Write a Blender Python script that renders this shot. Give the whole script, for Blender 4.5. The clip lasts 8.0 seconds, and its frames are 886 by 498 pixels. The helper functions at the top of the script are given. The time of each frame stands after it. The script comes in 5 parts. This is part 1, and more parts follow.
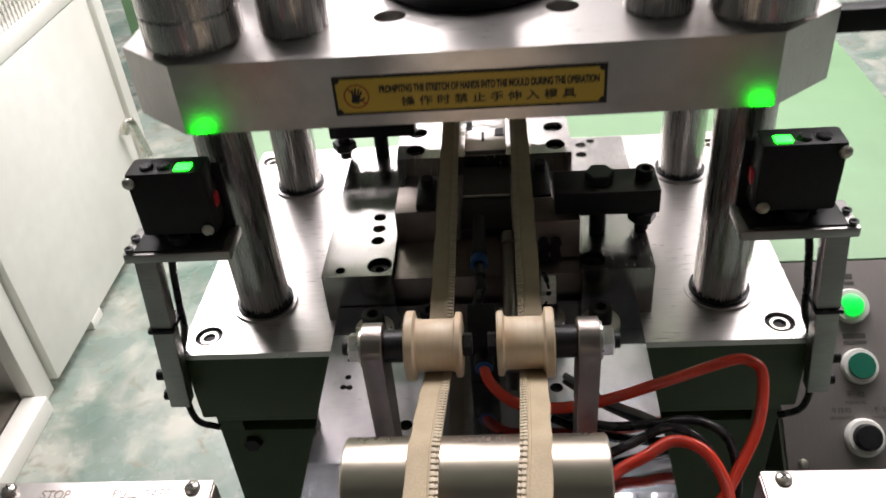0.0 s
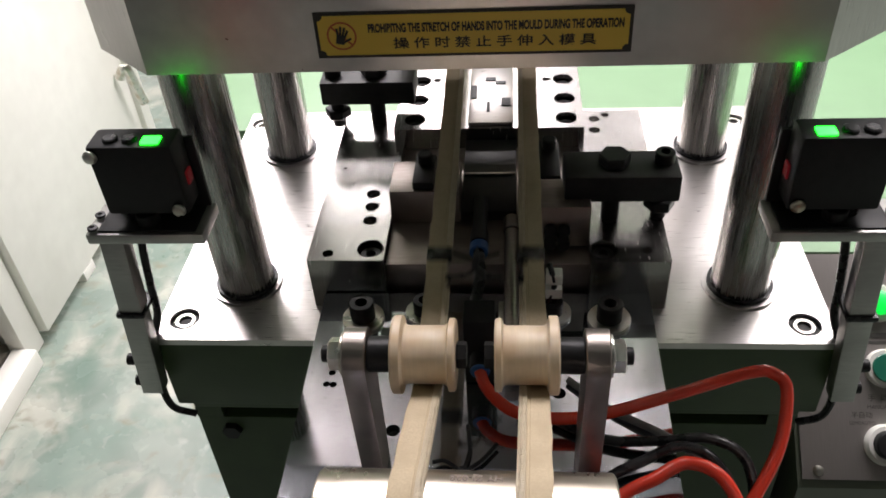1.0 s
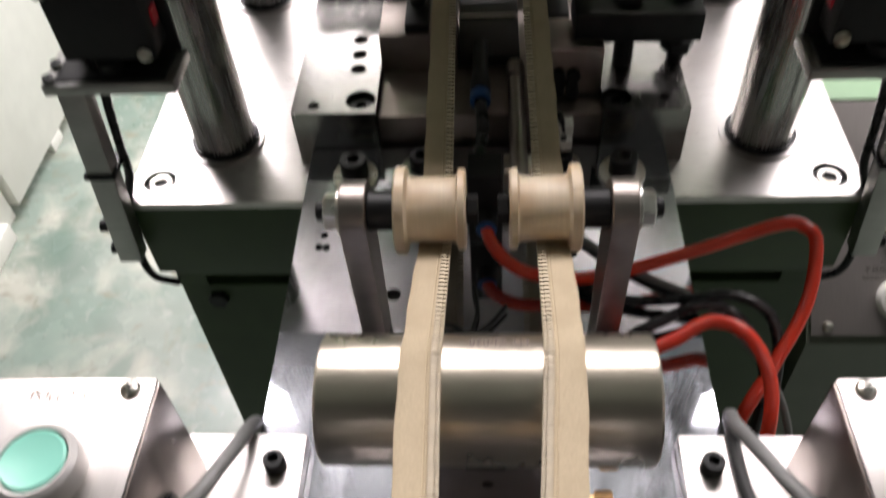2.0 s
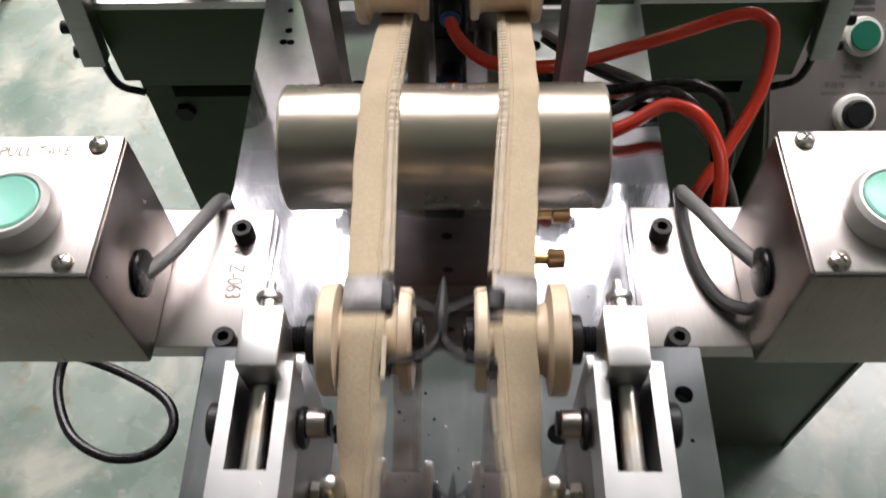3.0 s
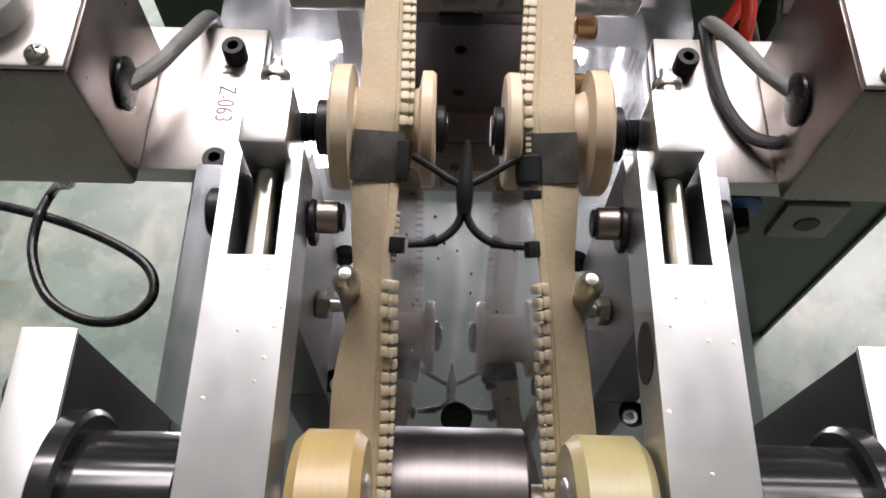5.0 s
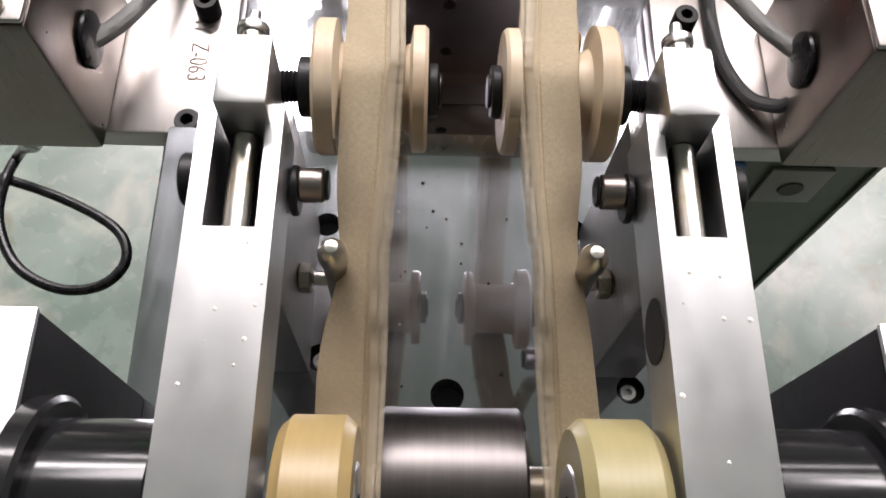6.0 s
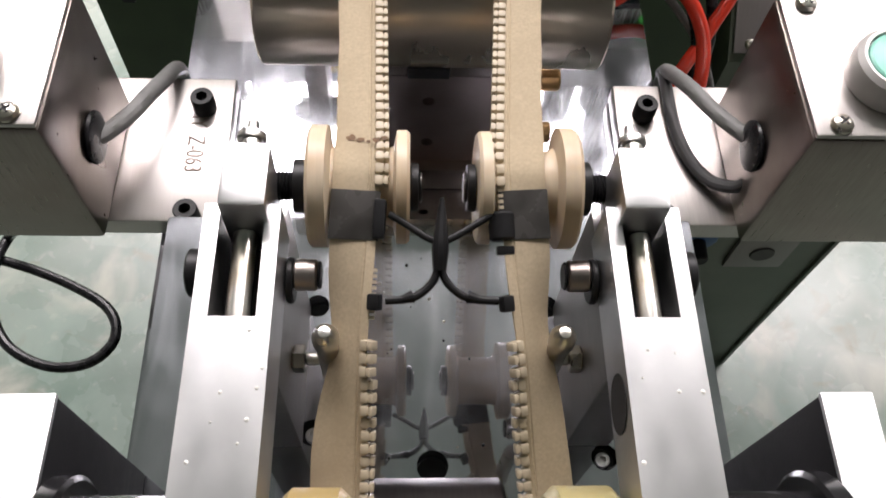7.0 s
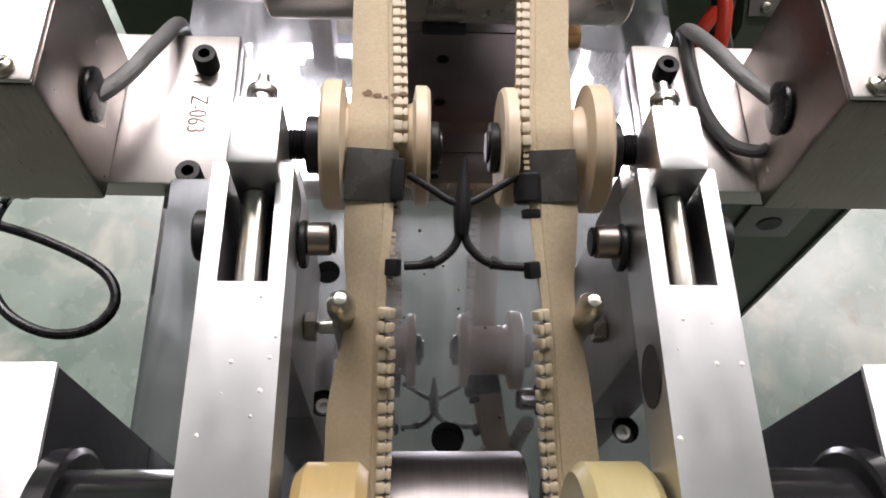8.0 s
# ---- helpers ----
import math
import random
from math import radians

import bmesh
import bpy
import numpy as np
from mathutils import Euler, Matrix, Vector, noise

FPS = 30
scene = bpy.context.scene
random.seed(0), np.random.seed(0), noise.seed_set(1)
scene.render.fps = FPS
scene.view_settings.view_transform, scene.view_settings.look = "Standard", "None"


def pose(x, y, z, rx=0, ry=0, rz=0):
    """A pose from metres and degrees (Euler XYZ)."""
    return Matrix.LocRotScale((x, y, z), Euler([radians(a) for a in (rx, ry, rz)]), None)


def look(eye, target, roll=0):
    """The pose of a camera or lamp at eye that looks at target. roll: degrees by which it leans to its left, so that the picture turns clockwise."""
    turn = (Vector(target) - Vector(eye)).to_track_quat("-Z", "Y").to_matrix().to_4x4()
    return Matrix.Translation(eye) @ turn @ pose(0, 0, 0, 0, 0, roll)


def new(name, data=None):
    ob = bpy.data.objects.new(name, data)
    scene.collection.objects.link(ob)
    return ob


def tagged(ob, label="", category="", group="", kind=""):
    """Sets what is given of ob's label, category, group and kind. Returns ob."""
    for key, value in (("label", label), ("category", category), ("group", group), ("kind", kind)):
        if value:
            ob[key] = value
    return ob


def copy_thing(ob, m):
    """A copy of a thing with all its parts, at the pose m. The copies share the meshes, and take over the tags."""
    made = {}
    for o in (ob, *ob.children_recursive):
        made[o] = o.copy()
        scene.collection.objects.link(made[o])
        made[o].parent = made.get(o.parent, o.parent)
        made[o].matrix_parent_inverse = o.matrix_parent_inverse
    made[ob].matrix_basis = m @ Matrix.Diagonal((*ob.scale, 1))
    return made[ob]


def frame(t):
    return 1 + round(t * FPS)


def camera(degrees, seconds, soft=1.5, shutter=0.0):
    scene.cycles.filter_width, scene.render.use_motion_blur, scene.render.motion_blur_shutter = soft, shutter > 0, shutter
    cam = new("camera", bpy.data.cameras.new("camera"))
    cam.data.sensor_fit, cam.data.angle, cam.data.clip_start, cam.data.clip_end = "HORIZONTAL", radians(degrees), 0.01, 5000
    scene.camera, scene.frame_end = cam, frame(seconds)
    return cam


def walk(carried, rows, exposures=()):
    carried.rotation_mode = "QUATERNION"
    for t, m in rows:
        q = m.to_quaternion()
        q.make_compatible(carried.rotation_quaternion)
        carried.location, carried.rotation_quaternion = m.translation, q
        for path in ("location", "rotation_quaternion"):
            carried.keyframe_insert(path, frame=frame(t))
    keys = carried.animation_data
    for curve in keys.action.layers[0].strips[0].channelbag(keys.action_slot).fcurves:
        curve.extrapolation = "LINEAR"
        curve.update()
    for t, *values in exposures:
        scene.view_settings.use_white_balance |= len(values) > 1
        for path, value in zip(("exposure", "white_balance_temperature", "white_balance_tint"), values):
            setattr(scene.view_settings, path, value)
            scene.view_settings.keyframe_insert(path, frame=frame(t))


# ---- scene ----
from mathutils.geometry import tessellate_polygon

cam = camera(55.8, 8.0, soft=1.7, shutter=0.38)
PATH = [
    (0, (0.0222, 0.1147, 1.4441), (-0.1347, 1.7180, 0.2589), -5.46),
    (0.5, (0.0198, 0.1518, 1.4344), (-0.1534, 1.7195, 0.2046), -4.11),
    (1, (0.0231, 0.1812, 1.4285), (-0.1445, 1.7108, 0.1509), -4.14),
    (1.5, (0.0094, 0.1913, 1.4269), (-0.1315, 1.6860, 0.1055), -4.58),
    (1.8, (0.0056, 0.2044, 1.4117), (-0.1189, 1.6161, 0.0004), -4.24),
    (2, (0.0036, 0.2102, 1.3867), (-0.1139, 1.5249, -0.1159), -4.37),
    (2.2, (-0.0017, 0.2047, 1.3712), (-0.1170, 1.4218, -0.2115), -4.40),
    (3.3, (0.0133, 0.1313, 1.3636), (-0.0234, 1.2096, -0.3204), -1.79),
    (3.5, (0.0125, 0.1161, 1.3673), (-0.0208, 1.2240, -0.2975), -0.96),
    (3.8, (0.0237, 0.1143, 1.3668), (-0.0157, 1.2671, -0.2670), 0.06),
    (4, (0.0211, 0.1142, 1.3624), (-0.0098, 1.2587, -0.2774), 0.63),
    (4.2, (0.0077, 0.1142, 1.3542), (-0.0173, 1.2207, -0.3116), 1.08),
    (4.5, (-0.0059, 0.1303, 1.3265), (-0.0196, 1.1038, -0.4205), 1.49),
    (4.7, (-0.0054, 0.1349, 1.3237), (-0.0139, 1.0599, -0.4495), 1.35),
    (5.8, (-0.0092, 0.1506, 1.3055), (0.0395, 0.9668, -0.5197), 4.39),
    (6, (-0.0103, 0.1493, 1.3048), (0.0497, 0.9542, -0.5251), 5.17),
    (6.3, (-0.0041, 0.1521, 1.3092), (0.0662, 0.9755, -0.5121), 5.85),
    (6.4, (-0.0037, 0.1548, 1.3172), (0.0723, 0.9802, -0.5030), 6.36),
    (6.5, (-0.0075, 0.1458, 1.3238), (0.0940, 1.0320, -0.4662), 8.28),
    (6.7, (-0.0082, 0.1491, 1.3327), (0.0808, 1.0858, -0.4321), 7.03),
    (7, (-0.0106, 0.1442, 1.3293), (0.0857, 1.0892, -0.4307), 5.52),
    (7.5, (-0.0120, 0.1395, 1.3226), (0.0988, 1.0543, -0.4525), 6.77),
    (8, (-0.0170, 0.1493, 1.3158), (0.0858, 1.0286, -0.4776), 6.60),
]
EXPOSURES = [(0.0, -0.05), (1.0, 0.03), (2.2, 0.10), (3.3, 0.22), (8.0, 0.18)]
walk(cam, [(t, look(eye, target, roll)) for t, eye, target, roll in PATH], EXPOSURES)

# ---------------------------------------------------------------- light
world = bpy.data.worlds.new("factory_air")
scene.world = world
world.use_nodes = True
world.node_tree.nodes["Background"].inputs["Color"].default_value = (0.92, 0.92, 0.88, 1)
world.node_tree.nodes["Background"].inputs["Strength"].default_value = 0.04


def tube_lamp(x, y, z, length, width, watts):
    """Light of one ceiling row of fluorescent tubes, running along x."""
    d = bpy.data.lights.new("tube_light", "AREA")
    d.shape, d.size, d.size_y, d.energy, d.color = "RECTANGLE", length, width, watts, (1.0, 0.92, 0.935)
    ob = new("tube_light", d)
    ob.matrix_world = pose(x, y, z)
    return ob


tube_lamp(-0.05, 2.20, 3.4, 2.4, 0.75, 112.0)
tube_lamp(2.50, 2.30, 3.4, 1.8, 0.60, 80.0)
for ly, width, left, right in ((3.0, 0.50, 122.0, 30.0), (4.85, 0.50, 105.0, 48.0)):
    tube_lamp(-0.85, ly, 3.4, 2.2, width, left)
    tube_lamp(2.0, ly, 3.4, 2.2, width, right)


# ---------------------------------------------------------------- materials
def mat(name, base, rough=0.5, metal=0.0, vary=0.15, scale=30.0, stretch=(1, 1, 1), bump=0.0, bscale=200.0,
        rvar=0.1, second=None, sscale=3.0, spec=0.5, emit=None, strength=0.0, trans=0.0, sub=0.0, coat=0.0):
    """Principled surface: base colour with fine grain and wide stains, varied gloss and relief."""
    m = bpy.data.materials.new(name)
    m.use_nodes = True
    nt = m.node_tree
    b = nt.nodes["Principled BSDF"]
    tc = nt.nodes.new("ShaderNodeTexCoord")
    mp = nt.nodes.new("ShaderNodeMapping")
    mp.inputs["Scale"].default_value = stretch
    nt.links.new(tc.outputs["Object"], mp.inputs["Vector"])
    fine = nt.nodes.new("ShaderNodeTexNoise")
    fine.inputs["Scale"].default_value, fine.inputs["Detail"].default_value = scale, 6
    nt.links.new(mp.outputs["Vector"], fine.inputs["Vector"])
    wide = nt.nodes.new("ShaderNodeTexNoise")
    wide.inputs["Scale"].default_value, wide.inputs["Detail"].default_value = sscale, 4
    nt.links.new(tc.outputs["Object"], wide.inputs["Vector"])
    ramp = nt.nodes.new("ShaderNodeValToRGB")
    lo = [max(0, c * (1 - vary)) for c in base]
    hi = [min(1, c * (1 + vary)) for c in base]
    ramp.color_ramp.elements[0].color, ramp.color_ramp.elements[1].color = (*lo, 1), (*hi, 1)
    ramp.color_ramp.elements[0].position, ramp.color_ramp.elements[1].position = 0.3, 0.7
    nt.links.new(fine.outputs["Fac"], ramp.inputs["Fac"])
    mix = nt.nodes.new("ShaderNodeMix")
    mix.data_type = "RGBA"
    sec = second or [c * (1 - vary * 0.8) for c in base]
    mix.inputs["B"].default_value = (*sec, 1)
    sr = nt.nodes.new("ShaderNodeMapRange")
    sr.inputs["From Min"].default_value, sr.inputs["From Max"].default_value = 0.42, 0.72
    nt.links.new(wide.outputs["Fac"], sr.inputs["Value"])
    nt.links.new(sr.outputs["Result"], mix.inputs["Factor"])
    nt.links.new(ramp.outputs["Color"], mix.inputs["A"])
    nt.links.new(mix.outputs["Result"], b.inputs["Base Color"])
    rr = nt.nodes.new("ShaderNodeMapRange")
    rr.inputs["To Min"].default_value, rr.inputs["To Max"].default_value = max(0.02, rough - rvar), min(1, rough + rvar)
    nt.links.new(fine.outputs["Fac"], rr.inputs["Value"])
    nt.links.new(rr.outputs["Result"], b.inputs["Roughness"])
    b.inputs["Metallic"].default_value = metal
    b.inputs["Specular IOR Level"].default_value = spec
    b.inputs["Transmission Weight"].default_value = trans
    b.inputs["Subsurface Weight"].default_value = sub
    b.inputs["Coat Weight"].default_value = coat
    if sub:
        b.inputs["Subsurface Radius"].default_value = (0.004, 0.003, 0.0015)
    if emit:
        b.inputs["Emission Color"].default_value = (*emit, 1)
        b.inputs["Emission Strength"].default_value = strength
    if bump:
        bn = nt.nodes.new("ShaderNodeTexNoise")
        bn.inputs["Scale"].default_value, bn.inputs["Detail"].default_value = bscale, 4
        nt.links.new(mp.outputs["Vector"], bn.inputs["Vector"])
        bp = nt.nodes.new("ShaderNodeBump")
        bp.inputs["Strength"].default_value, bp.inputs["Distance"].default_value = bump, 0.001
        nt.links.new(bn.outputs["Fac"], bp.inputs["Height"])
        nt.links.new(bp.outputs["Normal"], b.inputs["Normal"])
    return m


STEEL = mat("ground_steel", (0.60, 0.58, 0.56), 0.30, 1.0, 0.10, 60, (1, 14, 1), 0.05, 300, 0.07, (0.50, 0.48, 0.46), 9)
STEEL_X = mat("ground_steel_cross", (0.60, 0.58, 0.57), 0.30, 1.0, 0.10, 60, (1, 14, 1), 0.05, 300, 0.08, (0.47, 0.45, 0.44), 12)
DIE = mat("die_steel", (0.46, 0.445, 0.43), 0.24, 1.0, 0.12, 50, (14, 1, 1), 0.03, 300, 0.09, (0.34, 0.325, 0.31), 14)
BLOCK = mat("matt_die_steel", (0.38, 0.335, 0.31), 0.36, 1.0, 0.12, 60, (1, 8, 1), 0.05, 300, 0.08, (0.30, 0.26, 0.24), 20)
DARKBLOCK = mat("brown_dark_steel", (0.34, 0.285, 0.26), 0.36, 1.0, 0.10, 60, (1, 6, 1), 0.04, 300, 0.06, (0.28, 0.23, 0.21), 18)
BRACKET = mat("grey_bracket_steel", (0.44, 0.435, 0.42), 0.38, 1.0, 0.10, 60, (1, 1, 8), 0.05, 300, 0.08, (0.34, 0.33, 0.32), 20)
CHROME = mat("chrome_column", (0.58, 0.565, 0.55), 0.27, 1.0, 0.10, 60, (8, 8, 0.3), 0.03, 120, 0.08, (0.50, 0.485, 0.475), 14)
SATIN = mat("turned_aluminium", (0.64, 0.575, 0.485), 0.28, 1.0, 0.03, 14, (3, 1, 1), 0.0, 300, 0.03, (0.58, 0.515, 0.43), 16)
ALU = mat("milled_aluminium", (0.76, 0.76, 0.765), 0.32, 1.0, 0.02, 40, (3, 1, 1), 0.012, 300, 0.06, (0.63, 0.63, 0.64), 34)
# Paler aluminium, carrying the light on the bearing blocks' tops.
ALU_LIT = mat("aluminium_lit_top", (0.80, 0.80, 0.80), 0.45, 1.0, 0.03, 90, bump=0.03, bscale=500, second=(0.72, 0.72, 0.72), sscale=30)
# Two copies of one stainless, with shade and light put into their colours.
STAINLESS_SHADED = mat("stainless_shaded", (0.34, 0.30, 0.275), 0.30, 1.0, 0.10, 60, (14, 1, 1), 0.04, 260, 0.08, (0.26, 0.225, 0.205), 16)
STAINLESS_LIT = mat("stainless_lit", (0.58, 0.55, 0.53), 0.33, 1.0, 0.06, 60, (14, 1, 1), 0.03, 260, 0.07, (0.50, 0.47, 0.45), 16)
ZINC = mat("zinc_plated_steel", (0.66, 0.65, 0.61), 0.30, 1.0, 0.12, 120, bump=0.05, second=(0.45, 0.38, 0.28), sscale=60)
ROLL = mat("dark_ground_roller", (0.135, 0.125, 0.122), 0.36, 1.0, 0.10, 60, (14, 1, 1), 0.03, 300, 0.05, (0.11, 0.10, 0.098), 14)
BRASS = mat("brass", (0.62, 0.38, 0.18), 0.35, 1.0, 0.12, 120)
BLACK = mat("black_oxide_steel", (0.016, 0.016, 0.017), 0.42, 0.2, 0.3, 90, bump=0.05, spec=0.35)
# Near-black: shade inside holes put into the colour; dark chips use it too.
HOLE_SHADE_CHIP = mat("hole_shade_and_chip_black", (0.012, 0.012, 0.012), 0.6, 0.0, 0.3, 90)
GLOSSY = mat("glossy_black", (0.012, 0.012, 0.013), 0.16, 0.0, 0.2, 60, rvar=0.05)
RUBBER = mat("black_rubber", (0.016, 0.016, 0.018), 0.28, 0.0, 0.3, 90, rvar=0.10, spec=0.3)
PLASTIC = mat("black_plastic", (0.012, 0.012, 0.013), 0.50, 0.0, 0.3, 200, bump=0.06, bscale=900, spec=0.3)
GREY_CABLE = mat("grey_cable", (0.23, 0.23, 0.225), 0.5, 0.0, 0.2, 60)
# Darker copy of the grey cable, with shadow put into its colour.
CABLE_SHADOWED = mat("shadowed_grey_cable", (0.09, 0.09, 0.092), 0.45, 0.0, 0.2, 60)
RED_HOSE = mat("red_hose", (0.72, 0.045, 0.02), 0.22, 0.0, 0.10, 40, spec=0.6, rvar=0.05)
GREEN_D = mat("dark_green_paint", (0.054, 0.090, 0.037), 0.42, 0.0, 0.14, 24, bump=0.10, bscale=160, second=(0.042, 0.072, 0.031), sscale=8, spec=0.4)
GREEN_C = mat("grey_green_paint", (0.150, 0.168, 0.128), 0.34, 0.0, 0.08, 24, bump=0.06, bscale=140, second=(0.125, 0.142, 0.108), sscale=7)
GREEN_L = mat("light_green_paint", (0.175, 0.315, 0.165), 0.45, 0.0, 0.07, 24, bump=0.08, bscale=120, second=(0.16, 0.29, 0.15), sscale=5)
WHITE = mat("white_paint", (0.86, 0.85, 0.80), 0.45, 0.0, 0.03, 20, bump=0.06, bscale=120, second=(0.72, 0.71, 0.65), sscale=2)
PANEL = mat("grey_panel", (0.29, 0.265, 0.255), 0.42, 0.3, 0.05, 60, (14, 1, 1), 0.04, 250, 0.08)
NYLON = mat("cream_nylon", (0.69, 0.575, 0.42), 0.42, 0.0, 0.05, 60, (12, 1, 1), 0.05, 200, 0.08, (0.56, 0.40, 0.245), 40, sub=0.15)
URETHANE = mat("yellow_urethane", (0.36, 0.315, 0.16), 0.38, 0.0, 0.06, 60, (10, 1, 1), 0.04, 200, 0.08, (0.31, 0.265, 0.125), 30, sub=0.25)
AMBER = mat("amber_urethane", (0.38, 0.275, 0.115), 0.38, 0.0, 0.08, 60, (10, 1, 1), 0.04, 200, 0.08, (0.32, 0.245, 0.11), 30, sub=0.25)
TOOTH = mat("beige_teeth", (0.55, 0.47, 0.34), 0.45, 0.0, 0.06, 200, second=(0.40, 0.34, 0.25), sscale=80)
PATCH = mat("black_film", (0.048, 0.045, 0.042), 0.26, 0.0, 0.3, 90, second=(0.080, 0.076, 0.072), sscale=60)
LABEL_Y = mat("yellow_label", (0.80, 0.53, 0.07), 0.4, 0.0, 0.06, 40)
LABEL_K = mat("black_ink", (0.03, 0.022, 0.018), 0.5, 0.0, 0.2, 90)
LABEL_R = mat("orange_red_ink", (0.52, 0.11, 0.03), 0.45, 0.0, 0.1, 90)
STAIN = mat("brown_oil_stain", (0.16, 0.085, 0.035), 0.7, 0.0, 0.5, 900)
ENGRAVE = mat("engraved_mark", (0.33, 0.27, 0.235), 0.7, 0.3, 0.2, 90)
INK = mat("grey_ink", (0.09, 0.085, 0.08), 0.6, 0.0, 0.2, 90)
SILVER = mat("satin_silver", (0.62, 0.60, 0.58), 0.42, 0.35, 0.03, 60)
BUTTON_G = mat("pale_green_button", (0.28, 0.68, 0.55), 0.34, 0.0, 0.04, 30, spec=0.6)
BUTTON_D = mat("dark_green_button", (0.015, 0.16, 0.10), 0.30, 0.0, 0.05, 30, spec=0.6)
BUTTON_R = mat("red_button", (0.62, 0.03, 0.03), 0.32, 0.0, 0.05, 30, spec=0.6)
LED_G = mat("lit_green_led", (0.02, 0.6, 0.12), 0.4, 0.0, 0.02, 30, emit=(0.006, 1.0, 0.010), strength=26.0)
LAMP_G = mat("lit_green_lamp", (0.02, 0.5, 0.10), 0.3, 0.0, 0.02, 30, emit=(0.004, 1.0, 0.08), strength=0.9)
LED_R = mat("lit_red_led", (0.06, 0.006, 0.006), 0.4, 0.0, 0.02, 30, emit=(1.0, 0.02, 0.04), strength=0.05)
BLUE = mat("blue_ring", (0.02, 0.085, 0.26), 0.35, 0.0, 0.1, 60)
WALLM = mat("plaster", (0.43, 0.44, 0.42), 0.7, 0.0, 0.05, 6, bump=0.08, bscale=60)
# For the unseen south wall: dark, so front faces get little light.
WALLD = mat("dark_wall", (0.06, 0.062, 0.06), 0.7, 0.0, 0.2, 3, second=(0.10, 0.10, 0.095), sscale=1.2)
CEILM = mat("ceiling_paint", (0.50, 0.51, 0.50), 0.7, 0.0, 0.05, 6)
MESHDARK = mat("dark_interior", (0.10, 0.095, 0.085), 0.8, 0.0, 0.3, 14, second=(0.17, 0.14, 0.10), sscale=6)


def floor_material():
    m = mat("worn_green_epoxy", (0.197, 0.256, 0.220), 0.27, 0.0, 0.18, 9, bump=0.06, bscale=60, rvar=0.12, second=(0.286, 0.302, 0.273), sscale=2.2)
    nt = m.node_tree
    b = nt.nodes["Principled BSDF"]
    src = b.inputs["Base Color"].links[0].from_socket
    tc = nt.nodes.new("ShaderNodeTexCoord")
    for scale, colour, lo, hi in ((6.0, (0.445, 0.437, 0.382), 0.49, 0.64), (3.2, (0.088, 0.155, 0.122), 0.49, 0.66), (15.0, (0.193, 0.181, 0.130), 0.58, 0.72), (42.0, (0.386, 0.403, 0.370), 0.60, 0.80)):
        n = nt.nodes.new("ShaderNodeTexNoise")
        n.inputs["Scale"].default_value, n.inputs["Detail"].default_value, n.inputs["Distortion"].default_value = scale, 8, 0.8
        nt.links.new(tc.outputs["Object"], n.inputs["Vector"])
        r = nt.nodes.new("ShaderNodeMapRange")
        r.inputs["From Min"].default_value, r.inputs["From Max"].default_value, r.inputs["To Max"].default_value = lo, hi, 0.75
        nt.links.new(n.outputs["Fac"], r.inputs["Value"])
        x = nt.nodes.new("ShaderNodeMix")
        x.data_type = "RGBA"
        x.inputs["B"].default_value = (*colour, 1)
        nt.links.new(r.outputs["Result"], x.inputs["Factor"])
        nt.links.new(src, x.inputs["A"])
        src = x.outputs["Result"]
    nt.links.new(src, b.inputs["Base Color"])
    return m


def polished_material():
    """Lapped steel: a sharp mirror with a bluish brushed haze over it, wiped in clouds and fine strokes."""
    m = mat("polished_plate", (0.50, 0.505, 0.565), 0.035, 1.0, 0.12, 70, (1, 0.4, 1), 0.006, 40, 0.015, (0.41, 0.425, 0.455), 24)
    nt = m.node_tree
    b = nt.nodes["Principled BSDF"]
    haze = nt.nodes.new("ShaderNodeBsdfPrincipled")
    haze.inputs["Base Color"].default_value = (0.68, 0.70, 0.755, 1)
    haze.inputs["Metallic"].default_value = 1.0
    haze.inputs["Roughness"].default_value = 0.25
    tc = nt.nodes.new("ShaderNodeTexCoord")
    total = None
    for scale, stretch, lo, hi, gain in ((26.0, (1, 1, 1), 0.40, 0.72, 0.20), (90.0, (1, 0.10, 1), 0.50, 0.75, 0.22), (9.0, (1, 1, 1), 0.42, 0.64, 0.12)):
        mp = nt.nodes.new("ShaderNodeMapping")
        mp.inputs["Scale"].default_value = stretch
        n = nt.nodes.new("ShaderNodeTexNoise")
        n.inputs["Scale"].default_value, n.inputs["Detail"].default_value, n.inputs["Distortion"].default_value = scale, 6, 1.0
        r = nt.nodes.new("ShaderNodeMapRange")
        r.inputs["From Min"].default_value, r.inputs["From Max"].default_value, r.inputs["To Max"].default_value = lo, hi, gain
        nt.links.new(tc.outputs["Object"], mp.inputs["Vector"])
        nt.links.new(mp.outputs["Vector"], n.inputs["Vector"])
        nt.links.new(n.outputs["Fac"], r.inputs["Value"])
        add = nt.nodes.new("ShaderNodeMath")
        add.inputs[1].default_value = 0.02
        nt.links.new(r.outputs["Result"], add.inputs[0])
        if total:
            nt.links.new(total, add.inputs[1])
        total = add.outputs["Value"]
    mix = nt.nodes.new("ShaderNodeMixShader")
    nt.links.new(total, mix.inputs["Fac"])
    nt.links.new(b.outputs["BSDF"], mix.inputs[1])
    nt.links.new(haze.outputs["BSDF"], mix.inputs[2])
    nt.links.new(mix.outputs["Shader"], nt.nodes["Material Output"].inputs["Surface"])
    return m


